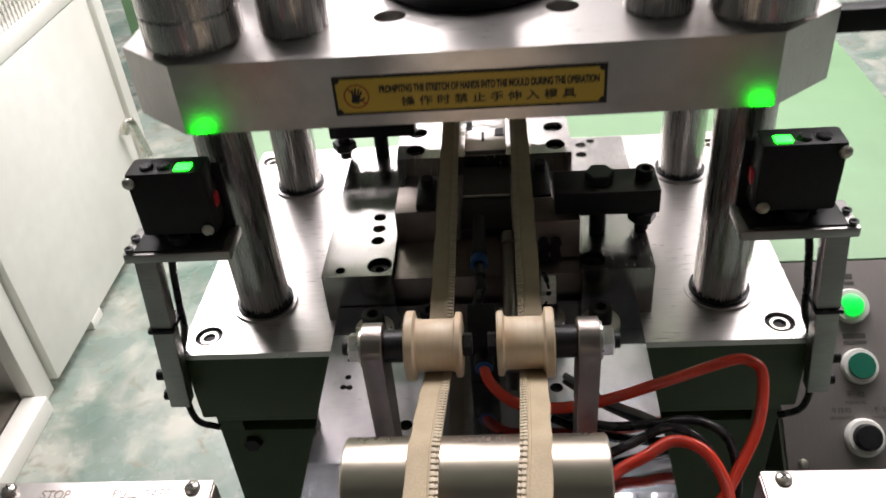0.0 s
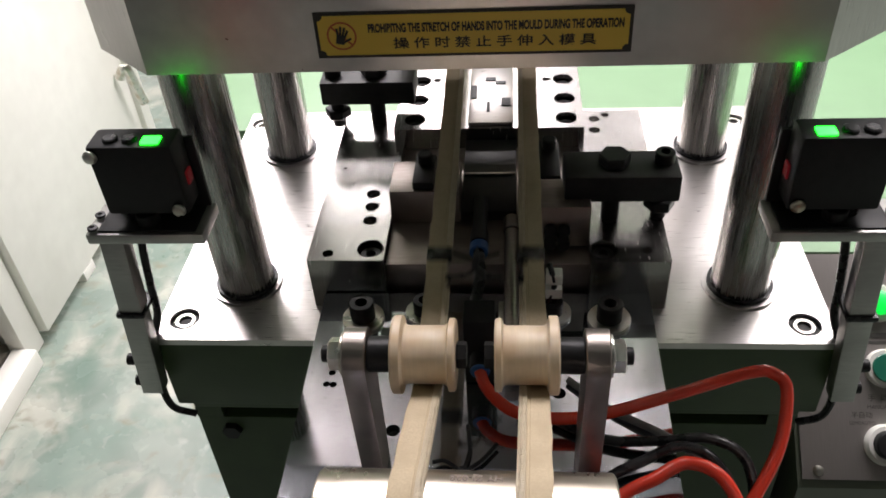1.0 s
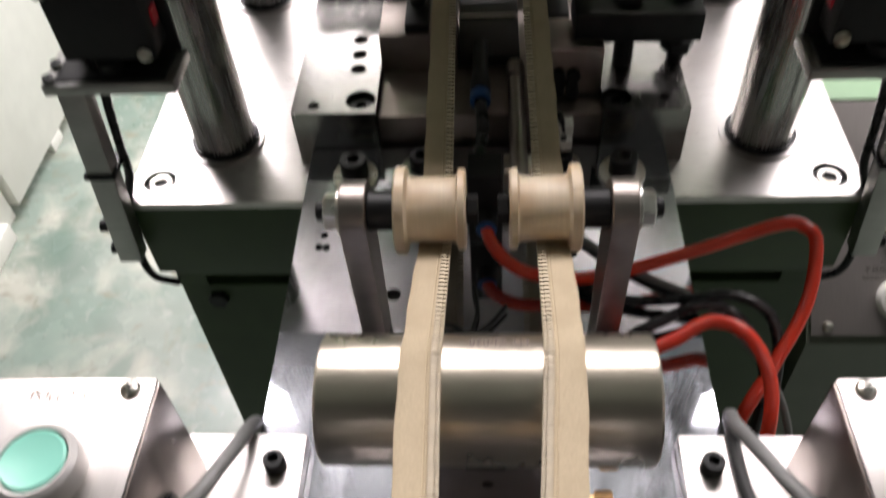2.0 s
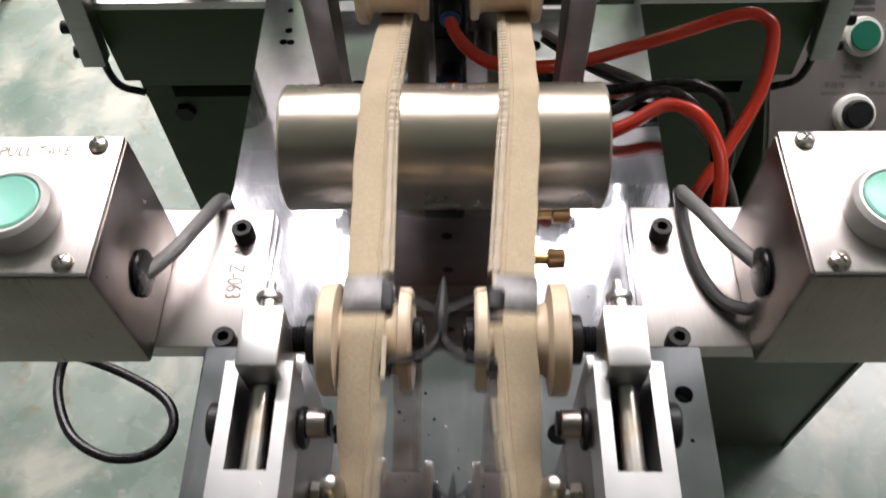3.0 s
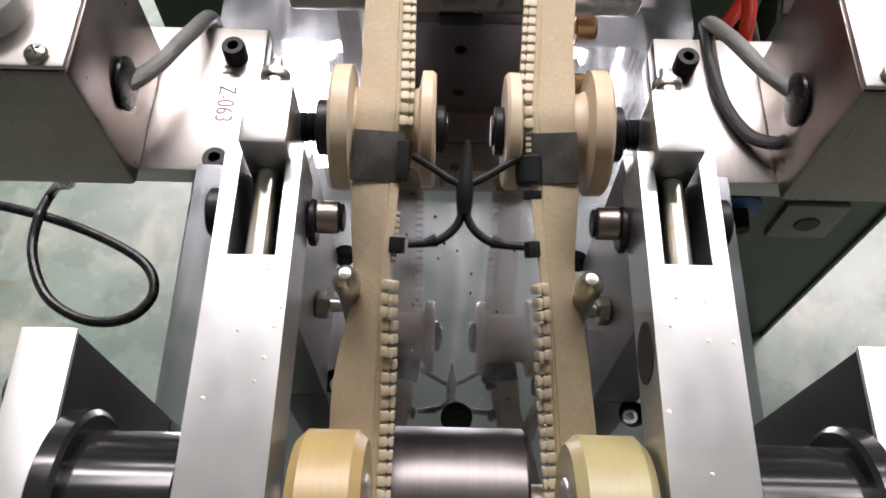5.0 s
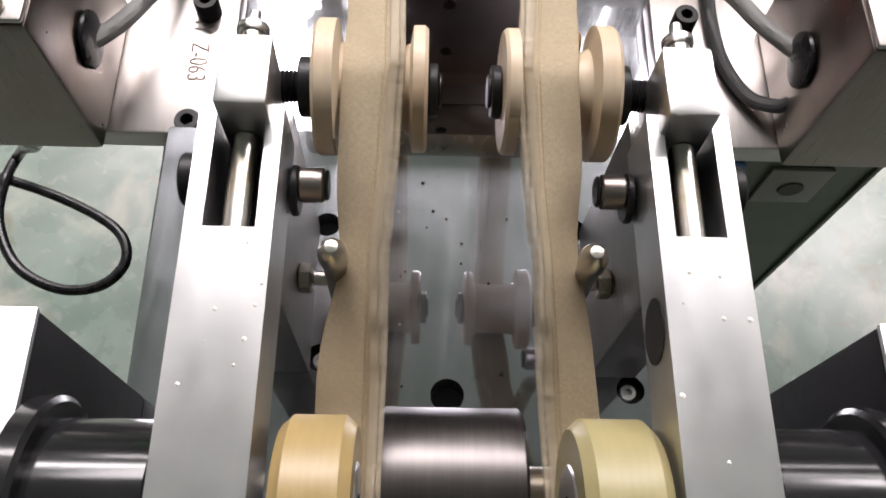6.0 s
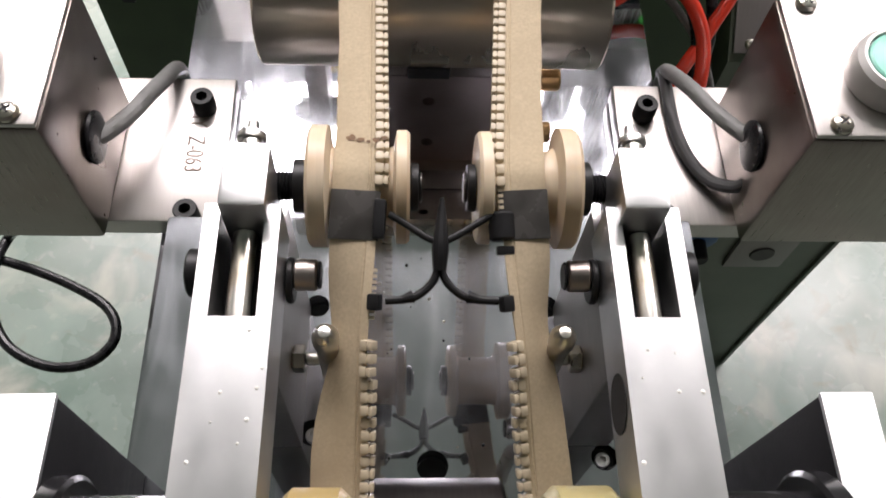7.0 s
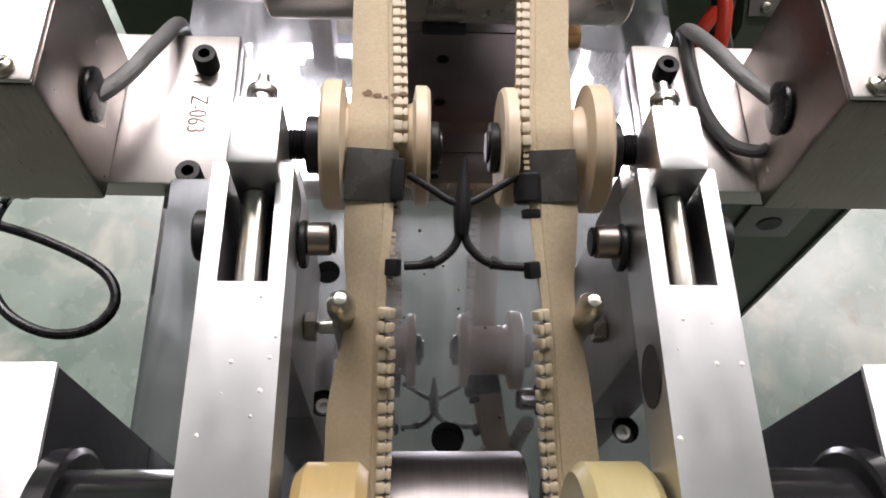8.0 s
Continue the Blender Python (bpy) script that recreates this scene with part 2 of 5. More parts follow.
def cloth_material():
    """Beige herringbone tape."""
    m = mat("beige_tape", (0.47, 0.385, 0.262), 0.85, 0.0, 0.09, 900, rvar=0.05, second=(0.42, 0.34, 0.228), sscale=60)
    nt = m.node_tree
    b = nt.nodes["Principled BSDF"]
    uv = nt.nodes.new("ShaderNodeTexCoord")
    w = nt.nodes.new("ShaderNodeTexWave")
    w.wave_type, w.bands_direction = "BANDS", "DIAGONAL"
    w.inputs["Scale"].default_value, w.inputs["Distortion"].default_value = 560.0, 5.0
    w.inputs["Detail Scale"].default_value = 3.0
    nt.links.new(uv.outputs["UV"], w.inputs["Vector"])
    bp = nt.nodes.new("ShaderNodeBump")
    bp.inputs["Strength"].default_value, bp.inputs["Distance"].default_value = 0.10, 0.0003
    nt.links.new(w.outputs["Fac"], bp.inputs["Height"])
    nt.links.new(bp.outputs["Normal"], b.inputs["Normal"])
    return m


FLOOR = floor_material()
MIRROR = polished_material()
TAPE = cloth_material()


# ---------------------------------------------------------------- mesh helpers
def link(name, bm, material, smooth=30):
    me = bpy.data.meshes.new(name)
    bmesh.ops.recalc_face_normals(bm, faces=bm.faces)
    bm.to_mesh(me)
    bm.free()
    me.materials.append(material)
    ob = new(name, me)
    if smooth:
        me.shade_smooth()
        me.set_sharp_from_angle(angle=radians(smooth))
    return ob


def part(name, bm, material, parent, label=""):
    ob = link(name, bm, material)
    ob.parent = parent
    if label:
        ob["label"] = label
    return ob


def thing(name, label, category, at=(0, 0, 0), group="", kind=""):
    ob = new(name)
    ob.location = at
    ob.empty_display_size = 0.02
    return tagged(ob, label, category, group, kind)


def box(bm, x0, x1, y0, y1, z0, z1, bevel=0.0, m=None):
    g = bmesh.ops.create_cube(bm, size=1)
    vs = g["verts"]
    bmesh.ops.scale(bm, vec=(x1 - x0, y1 - y0, z1 - z0), verts=vs)
    bmesh.ops.translate(bm, vec=((x0 + x1) / 2, (y0 + y1) / 2, (z0 + z1) / 2), verts=vs)
    if m is not None:
        bmesh.ops.transform(bm, matrix=m, verts=vs)
    if bevel:
        es = list({e for v in vs for e in v.link_edges})
        bmesh.ops.bevel(bm, geom=es, offset=bevel, segments=2, affect="EDGES", profile=0.6)


def boxed(x0, x1, y0, y1, z0, z1, bevel=0.0008, m=None):
    bm = bmesh.new()
    box(bm, x0, x1, y0, y1, z0, z1, bevel, m)
    return bm


AX = {"x": Matrix.Rotation(radians(90), 4, "Y"), "y": Matrix.Rotation(radians(-90), 4, "X"), "z": Matrix.Identity(4)}


def turned(bm, profile, at, axis="z", seg=32, m=None):
    """A turned solid: profile rows (distance along the axis, radius)."""
    t = Matrix.Translation(at) @ AX[axis]
    if m is not None:
        t = m @ t
    rings = []
    for h, r in profile:
        rings.append([bm.verts.new(t @ Vector((r * math.cos(2 * math.pi * i / seg), r * math.sin(2 * math.pi * i / seg), h))) for i in range(seg)])
    for a, b in zip(rings, rings[1:]):
        for i in range(seg):
            j = (i + 1) % seg
            bm.faces.new((a[i], a[j], b[j], b[i]))
    bm.faces.new(list(reversed(rings[0])))
    bm.faces.new(rings[-1])


def turn(profile, at, axis="z", seg=32, m=None):
    bm = bmesh.new()
    turned(bm, profile, at, axis, seg, m)
    return bm


def rod(h0, h1, r, b=0.0006):
    return ((h0, r - b), (h0 + b, r), (h1 - b, r), (h1, r - b))


def ring(bm, at, r0, r1, h, axis="z", seg=32, m=None):
    """A flat ring with a bore."""
    t = Matrix.Translation(at) @ AX[axis]
    if m is not None:
        t = m @ t
    prof = ((r0, 0), (r1, 0), (r1, h), (r0, h))
    rows = [[bm.verts.new(t @ Vector((r * math.cos(2 * math.pi * i / seg), r * math.sin(2 * math.pi * i / seg), z))) for i in range(seg)] for r, z in prof]
    for a, b in zip(rows, rows[1:] + rows[:1]):
        for i in range(seg):
            j = (i + 1) % seg
            bm.faces.new((a[i], a[j], b[j], b[i]))


def plate(bm, outline, z0, z1, holes=(), seg=20, m=None):
    """A plate with sunk round holes (x, y, radius, depth), cut into its top."""
    t = m or Matrix.Identity(4)
    loops = [[Vector((x, y, z1)) for x, y in outline]]
    for hx, hy, r, d in holes:
        loops.append([Vector((hx + r * math.cos(-2 * math.pi * i / seg), hy + r * math.sin(-2 * math.pi * i / seg), z1)) for i in range(seg)])
    flat = [v for lp in loops for v in lp]
    top = [bm.verts.new(t @ v) for v in flat]
    for tri in tessellate_polygon(loops):
        try:
            bm.faces.new([top[i] for i in tri])
        except ValueError:
            pass
    n = len(outline)
    low = [bm.verts.new(t @ Vector((x, y, z0))) for x, y in outline]
    for i in range(n):
        j = (i + 1) % n
        bm.faces.new((top[i], top[j], low[j], low[i]))
    bm.faces.new(low)
    k = n
    for hx, hy, r, d in holes:
        rim = top[k:k + seg]
        k += seg
        sunk = [bm.verts.new(t @ Vector((hx + r * math.cos(-2 * math.pi * i / seg), hy + r * math.sin(-2 * math.pi * i / seg), z1 - d))) for i in range(seg)]
        for i in range(seg):
            j = (i + 1) % seg
            bm.faces.new((rim[i], rim[j], sunk[j], sunk[i]))
        bm.faces.new(sunk)


def plated(outline, z0, z1, holes=(), m=None):
    bm = bmesh.new()
    plate(bm, outline, z0, z1, holes, 20, m)
    return bm


def rect(x0, x1, y0, y1, c=0.0):
    if not c:
        return [(x0, y0), (x1, y0), (x1, y1), (x0, y1)]
    return [(x0 + c, y0), (x1 - c, y0), (x1, y0 + c), (x1, y1 - c), (x1 - c, y1), (x0 + c, y1), (x0, y1 - c), (x0, y0 + c)]


def spline(points, n=8):
    """Catmull-Rom through the points."""
    p = [Vector(q) for q in points]
    p = [p[0] * 2 - p[1]] + p + [p[-1] * 2 - p[-2]]
    out = []
    for i in range(1, len(p) - 2):
        for k in range(n):
            t = k / n
            a, b, c, d = p[i - 1:i + 3]
            out.append(0.5 * (2 * b + (c - a) * t + (2 * a - 5 * b + 4 * c - d) * t * t + (3 * b - a - 3 * c + d) * t ** 3))
    return out + [p[-2]]


def hose(bm, points, r, n=8, seg=12, taper=None):
    """A round hose or cable through the points."""
    pts = spline(points, n)
    up = Vector((0, 0, 1))
    rows, prev = [], None
    for i, q in enumerate(pts):
        d = (pts[min(i + 1, len(pts) - 1)] - pts[max(i - 1, 0)]).normalized()
        if prev is None:
            prev = d.cross(up if abs(d.z) < 0.9 else Vector((1, 0, 0))).normalized()
        prev = (prev - d * prev.dot(d)).normalized()
        side = d.cross(prev)
        rr = r * (taper(i / (len(pts) - 1)) if taper else 1)
        rows.append([bm.verts.new(q + (prev * math.cos(2 * math.pi * k / seg) + side * math.sin(2 * math.pi * k / seg)) * rr) for k in range(seg)])
    for a, b in zip(rows, rows[1:]):
        for k in range(seg):
            j = (k + 1) % seg
            bm.faces.new((a[k], a[j], b[j], b[k]))
    bm.faces.new(rows[0])
    bm.faces.new(list(reversed(rows[-1])))


def hosed(points, r, n=8, seg=12, taper=None):
    bm = bmesh.new()
    hose(bm, points, r, n, seg, taper)
    return bm


def cap_screw(bm, at, r, h, axis="z", m=None, seg=20):
    """A socket head with its hexagonal recess; at is the foot of the head."""
    t = Matrix.Translation(at) @ AX[axis]
    if m is not None:
        t = m @ t
    def row(rad, z, k, turn_by=0.0):
        return [bm.verts.new(t @ Vector((rad * math.cos(2 * math.pi * i / k + turn_by), rad * math.sin(2 * math.pi * i / k + turn_by), z))) for i in range(k)]
    k = 18
    rows = [row(r, 0, k), row(r, h * 0.92, k), row(r * 0.92, h, k)]
    hexr = [bm.verts.new(t @ Vector((*Vector((math.cos(2 * math.pi * i / k), math.sin(2 * math.pi * i / k))) .xy * (r * 0.52 / math.cos(((2 * math.pi * i / k + math.pi / 6) % (math.pi / 3)) - math.pi / 6) * 0.92), h))) for i in range(k)]
    sunk = [bm.verts.new(t @ Vector((*((t.inverted() @ v.co).xy), h * 0.35))) for v in hexr]
    rows += [hexr, sunk]
    bm.faces.new(list(reversed(rows[0])))
    for a, b in zip(rows, rows[1:]):
        for i in range(k):
            j = (i + 1) % k
            bm.faces.new((a[i], a[j], b[j], b[i]))
    bm.faces.new(sunk)


def screwed(at, r, h, axis="z", m=None):
    bm = bmesh.new()
    cap_screw(bm, at, r, h, axis, m)
    return bm


def hexed(at, r, h, axis="x", bore=0.0):
    bm = bmesh.new()
    turned(bm, ((0, r * 0.93), (h * 0.12, r), (h * 0.88, r), (h, r * 0.93)), at, axis, 6)
    if bore:
        turned(bm, rod(h, h + bore, r * 0.5), at, axis, 16)
    return bm


def pan_screw(at, r, axis="z", m=None):
    """A domed cross-slot screw."""
    bm = bmesh.new()
    turned(bm, ((0, r), (r * 0.25, r), (r * 0.55, r * 0.82), (r * 0.72, r * 0.5), (r * 0.78, r * 0.15)), at, axis, 18, m)
    return bm


def cross_slot(at, r, m=None):
    bm = bmesh.new()
    x, y, z = at
    h = z + r * 0.72
    for a in (35, 125):
        mm = Matrix.Translation((x, y, h)) @ Matrix.Rotation(radians(a), 4, "Z")
        box(bm, -r * 0.5, r * 0.5, -r * 0.1, r * 0.1, 0, r * 0.09, 0, mm if m is None else m @ mm)
    return bm


def lettering(text, size, m, material, name="lettering", thick=0.0001, stretch=1.0, align="CENTER", bold=0.0):
    cu = bpy.data.curves.new(name, "FONT")
    cu.body, cu.size, cu.extrude, cu.align_x, cu.align_y = text, size, thick, align, "CENTER"
    cu.offset = bold
    tmp = bpy.data.objects.new(name, cu)
    me = bpy.data.meshes.new_from_object(tmp)
    bpy.data.objects.remove(tmp)
    me.transform(Matrix.Diagonal((stretch, 1, 1, 1)))
    me.transform(m)
    me.materials.clear()
    me.materials.append(material)
    return new(name, me)


def lettered(text, size, m, material, parent, label="", stretch=1.0, name="lettering", bold=0.0):
    ob = lettering(text, size, m, material, name, stretch=stretch, bold=bold)
    ob.parent = parent
    if label:
        ob["label"] = label
    return ob


UPRIGHT = Matrix.Rotation(radians(90), 4, "X")


# ---------------------------------------------------------------- setting
def setting():
    tagged(link("floor", boxed(-6, 6, -1.6, 9, -0.1, 0.0, 0), FLOOR, 0), "worn grey-green epoxy factory floor with scuffs", "floor", kind="structure")
    tagged(link("ceiling", boxed(-6.1, 6.1, -1.7, 9.1, 3.6, 3.75, 0), CEILM, 0), "pale painted factory ceiling", "ceiling", kind="structure")
    # South wall is an addition, set near and dark to dim front faces.
    for n, b in (("wall_north", (-6.1, 6.1, 9.0, 9.15, 0, 3.6)), ("wall_south", (-6.1, 6.1, -1.75, -1.6, 0, 3.6)),
                 ("wall_west", (-6.15, -6.0, -1.6, 9, 0, 3.6)), ("wall_east", (6.0, 6.15, -1.6, 9, 0, 3.6))):
        tagged(link(n, boxed(*b, 0), WALLD if n == "wall_south" else WALLM, 0), "unseen dark wall added to darken the machine's front faces" if n == "wall_south" else "plain pale plastered factory wall", "wall", kind="structure")


def white_cabinet():
    t = thing("machine_cabinet", "white painted steel machine cabinet with an open bay and mesh top", "cabinet", (-1.5, 1.6, 0))
    off = Matrix.Translation((1.5, -1.6, 0))
    def p(name, bm, material, label="", par=None):
        bmesh.ops.transform(bm, matrix=off, verts=bm.verts)
        return part(name, bm, material, par or t, label)
    p("door_panel", boxed(-1.14, -1.1, 1.545, 2.31, 0.03, 0.735, 0.006), WHITE)
    p("back_panel", boxed(-1.9, -1.86, 0.95, 2.31, 0.0, 1.25, 0.003), WHITE)
    p("side_panel", boxed(-1.86, -1.12, 2.30, 2.33, 0.03, 1.25, 0.003), WHITE)
    p("corner_post", boxed(-1.135, -1.085, 2.31, 2.36, 0.0, 1.25, 0.004), WHITE)
    p("door_post", boxed(-1.16, -1.12, 1.47, 1.54, 0.0, 0.735, 0.004), WHITE)
    p("door_post", boxed(-1.16, -1.12, 0.92, 0.98, 0.0, 0.735, 0.004), WHITE)
    p("bottom_rail", boxed(-1.15, -1.09, 0.98, 1.47, 0.0, 0.05, 0.004), WHITE)
    p("top_rail", boxed(-1.16, -1.10, 0.92, 2.31, 0.737, 0.775, 0.004), WHITE)
    p("divider", boxed(-1.86, -1.16, 1.50, 1.53, 0.03, 0.735, 0.002), WHITE)
    p("bay_floor", boxed(-1.86, -1.16, 0.98, 1.49, 0.03, 0.045, 0.002), MESHDARK, "dark brown bay floor")
    p("foot", boxed(-1.13, -1.10, 1.76, 1.82, 0.0, 0.03, 0.002), WHITE)
    p("foot", boxed(-1.13, -1.10, 2.22, 2.28, 0.0, 0.03, 0.002), WHITE)
    p("pump", turn(((0, 0.10), (0.02, 0.115), (0.22, 0.115), (0.24, 0.06), (0.30, 0.05)), (-1.5, 1.25, 0.15), "x"), MESHDARK, "dark brown motor in the bay")
    p("latch", hosed(((-1.085, 2.24, 0.34), (-1.06, 2.245, 0.37), (-1.05, 2.25, 0.31), (-1.045, 2.26, 0.25)), 0.014, 5, 8), ZINC, "bent zinc-plated latch lever")
    # perforated top: a sheet cut by a lattice of square holes
    bm = bmesh.new()
    for i in range(46):
        y = 1.45 + i * 0.0185
        box(bm, -1.127, -1.122, y, y + 0.0075, 0.775, 1.25)
    for k in range(26):
        z = 0.782 + k * 0.0185
        box(bm, -1.129, -1.1265, 1.45, 2.30, z, z + 0.0075)
    p("mesh_screen", bm, WHITE, "square-hole ventilation mesh")
    # Dark sheet added behind the mesh to darken its holes.
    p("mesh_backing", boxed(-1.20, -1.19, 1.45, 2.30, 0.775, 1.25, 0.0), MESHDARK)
    p("upper_panel", boxed(-1.14, -1.11, 0.92, 1.45, 0.775, 1.25, 0.004), WHITE)


def far_machine():
    t = thing("far_machine", "light green painted machine standing further back", "machine", (-0.90, 3.35, 0))
    part("body", boxed(-0.455, 0.45, -0.3, 0.3, 0.10, 1.15, 0.01), GREEN_L, t)
    part("base", boxed(-0.44, 0.44, -0.28, 0.28, 0.0, 0.10, 0.01), GREEN_D, t)


# ---------------------------------------------------------------- press
def press_base():
    t = thing("hydraulic_press", "dark green painted steel press base standing on the floor", "press", (0, 0.82, 0))
    off = Matrix.Translation((0, -0.82, 0))
    def p(name, bm, material, label=""):
        bmesh.ops.transform(bm, matrix=off, verts=bm.verts)
        return part(name, bm, material, t, label)
    p("upper_block", boxed(-0.270, 0.271, 0.641, 0.994, 0.868, 0.9435, 0.002), GREEN_D)
    p("front_plate", boxed(-0.262, 0.262, 0.650, 0.70, 0.853, 0.868, 0.001), GREEN_D)
    p("groove", boxed(-0.262, 0.262, 0.672, 0.70, 0.840, 0.853, 0.0), GREEN_D, "recessed groove under the block")
    p("front_cheek", boxed(-0.262, -0.238, 0.650, 0.672, 0.840, 0.853, 0.0), GREEN_D)
    p("front_cheek", boxed(0.238, 0.262, 0.650, 0.672, 0.840, 0.853, 0.0), GREEN_D)
    p("lower_body", boxed(-0.262, 0.262, 0.650, 0.985, 0.0, 0.840, 0.002), GREEN_D)
    p("bolt_hole", turn(((-0.004, 0.0085), (0.0, 0.0095), (0.003, 0.0095), (0.003, 0.006), (0.0031, 0.001)), (-0.233, 0.6485, 0.823), "y", 6), BLACK, "black hexagon bolt")
    p("support_leg", boxed(-0.10, 0.10, 0.16, 0.56, 0.0, 0.9495, 0.004), GREEN_D)
    p("rear_table", boxed(-0.36, 0.279, 1.0, 1.42, 0.84, 0.925, 0.004), GREEN_L, "light green painted rear table")
    p("rear_leg", boxed(-0.33, 0.25, 1.02, 1.38, 0.0, 0.84, 0.004), GREEN_L)


def bolster():
    t = thing("bolster_plate", "ground steel bolster plate with counterbored bolts on the base", "steel plate", (0, 0.82, 0.9437))
    m = Matrix.Translation((0, -0.82, -0.9437))
    hs = [(-0.25, 0.664, 0.0125, 0.005), (0.25, 0.661, 0.0125, 0.005), (-0.256, 0.972, 0.0105, 0.005), (0.256, 0.967, 0.0105, 0.005)]
    part("plate", plated(rect(-0.271, 0.272, 0.640, 0.995, 0.0012), 0.9437, 0.95, hs, m), STEEL, t)
    for x, y, r, d in hs:
        bm = bmesh.new()
        ring(bm, (x, y, 0.9460), r * 0.46, r * 0.66, 0.0022, seg=24, m=m)
        part("bolt_ring", bm, ZINC, t)
        # Disc on the bottom carries the counterbore's shade as colour.
        part("recess_shade", turn(rod(0.9452, 0.9458, r * 0.97, 0.0001), (x, y, 0), seg=24, m=m), HOLE_SHADE_CHIP, t, "black disc for the shade in the counterbore")


def guide_columns():
    first = None
    for x, y in ((-0.207, 0.709), (0.2085, 0.706), (-0.210, 0.916), (0.2115, 0.912)):
        if first is None:
            first = thing("guide_column", "polished chrome steel guide column on the bolster plate", "column", (x, y, 0.95), "guide columns")
            part("shaft", turn(((0, 0.0232), (0.65, 0.0232)), (0, 0, 0.001), seg=48), CHROME, first)
            bm = bmesh.new()
            ring(bm, (0, 0, 0.0), 0.0236, 0.0300, 0.0025, seg=48)
            part("collar", bm, STEEL_X, first)
            bm = bmesh.new()
            ring(bm, (0, 0, 0.0), 0.0236, 0.0262, 0.0055, seg=48)
            part("seal", bm, RUBBER, first, "black rubber wiper seal")
        else:
            copy_thing(first, Matrix.Translation((x, y, 0.95)))


SLIDE_Z = 1.177


def slide():
    t = thing("slide_plate", "thick ground steel press slide with a yellow warning label", "press slide", (0, 0.81, SLIDE_Z))
    m = Matrix.Translation((0, -0.81, 0))
    o = [(-0.215, 0.66), (0.213, 0.66), (0.262, 0.70), (0.262, 0.96), (-0.262, 0.96), (-0.262, 0.70)]
    hs = [(-0.062, 0.732, 0.0125, 0.03), (0.069, 0.732, 0.0125, 0.03)]
    part("plate", plated(o, 0, 0.055, hs, m), STEEL, t)
    for x, y in ((-0.207, 0.709), (0.2085, 0.706), (-0.210, 0.916), (0.2115, 0.912)):
        for n, h0, h1, r in (("bushing_spigot", 0.0552, 0.058, 0.0335), ("bushing_flange", 0.0581, 0.080, 0.0375), ("bushing_groove", 0.0801, 0.083, 0.0355), ("bushing", 0.0831, 0.125, 0.0375)):
            bm = bmesh.new()
            ring(bm, (x, y, h0), 0.0245, r, h1 - h0, seg=48, m=m)
            part(n, bm, CHROME, t, "turned steel guide bushing" if n == "bushing" else "")
    for x in (-0.134, 0.139):
        part("stop_post", turn(((0.0552, 0.0255), (0.0565, 0.0265), (0.103, 0.0265), (0.105, 0.0250)), (x, 0.722, 0), seg=40, m=m), CHROME, t, "polished steel stop post")
    part("ram_flange", turn(((0.0552, 0.078), (0.06, 0.080), (0.072, 0.080), (0.076, 0.076)), (0.003, 0.81, 0), seg=48, m=m), BLACK, t, "black ram flange")
    part("ram", turn(((0.0762, 0.034), (0.418, 0.034)), (0.003, 0.81, 0), seg=40, m=m), BLACK, t, "black ram shaft")
    part("side_bar", boxed(0.2625, 0.32, -0.10, -0.085, 0.03, 0.048, 0.001), BLACK, t, "black bar on the slide's side")
    # Unseen punch and holder, added and sized to shade the die.
    part("punch_holder", boxed(-0.125, 0.125, 0.02, 0.145, -0.018, -0.0003, 0.001), DIE, t, "unseen punch holder added under the slide")
    part("punch", boxed(-0.085, 0.085, 0.045, 0.140, -0.096, -0.0183, 0.002), BLOCK, t, "unseen steel punch block added to shade the die")
    # warning label
    z0, z1, x0, x1, yf = 0.0098, 0.0400, -0.0992, 0.0953, -0.15
    lab = part("warning_label", boxed(x0, x1, yf - 0.0008, yf - 0.0002, z0, z1, 0.0), LABEL_K, t, "yellow warning label with a black border")
    c = 0.0035
    bm = bmesh.new()
    ix0, ix1, iz0, iz1 = x0 + 0.0022, x1 - 0.0022, z0 + 0.0020, z1 - 0.0020
    out = []
    for cx, cz, a0 in ((ix0, iz0, 90), (ix1, iz0, 180), (ix1, iz1, 270), (ix0, iz1, 360)):
        for k in range(5):
            a = radians(a0 - 22.5 * k)
            out.append((cx + c * math.cos(a), cz + c * math.sin(a)))
    face = [bm.verts.new((x, yf - 0.0011, z)) for x, z in out]
    back = [bm.verts.new((x, yf - 0.0008, z)) for x, z in out]
    bm.faces.new(face)
    for i in range(len(out)):
        j = (i + 1) % len(out)
        bm.faces.new((face[i], face[j], back[j], back[i]))
    part("label_field", bm, LABEL_Y, lab)
    cx, cz, yy = x0 + 0.0165, (z0 + z1) / 2 - 0.0002, yf - 0.0012
    bm = bmesh.new()
    ring(bm, (cx, yy, cz), 0.0082, 0.0094, 0.0002, "y", 40)
    box(bm, -0.0086, 0.0086, 0, 0.0002, -0.0006, 0.0006, 0, Matrix.Translation((cx, yy, cz)) @ Matrix.Rotation(radians(45), 4, "Y"))
    part("prohibition_ring", bm, LABEL_R, lab, "red prohibition ring")
    bm = bmesh.new()
    box(bm, -0.0030, 0.0024, -0.0002, 0.0001, -0.0058, 0.0002, 0.0)
    for dx, dz, l, a in ((-0.0026, 0.0002, 0.0040, -14), (-0.0010, 0.0005, 0.0052, -4), (0.0007, 0.0005, 0.0050, 6), (0.0021, 0.0000, 0.0042, 16), (0.0026, -0.0036, 0.0044, 52)):
        box(bm, -0.00068, 0.00068, -0.0002, 0.0001, -0.001, l, 0.0, Matrix.Translation((dx, 0, dz)) @ Matrix.Rotation(radians(a), 4, "Y"))
    bmesh.ops.transform(bm, matrix=Matrix.Translation((cx, yy - 0.0001, cz + 0.0004)) @ Matrix.Rotation(radians(12), 4, "Y"), verts=bm.verts)
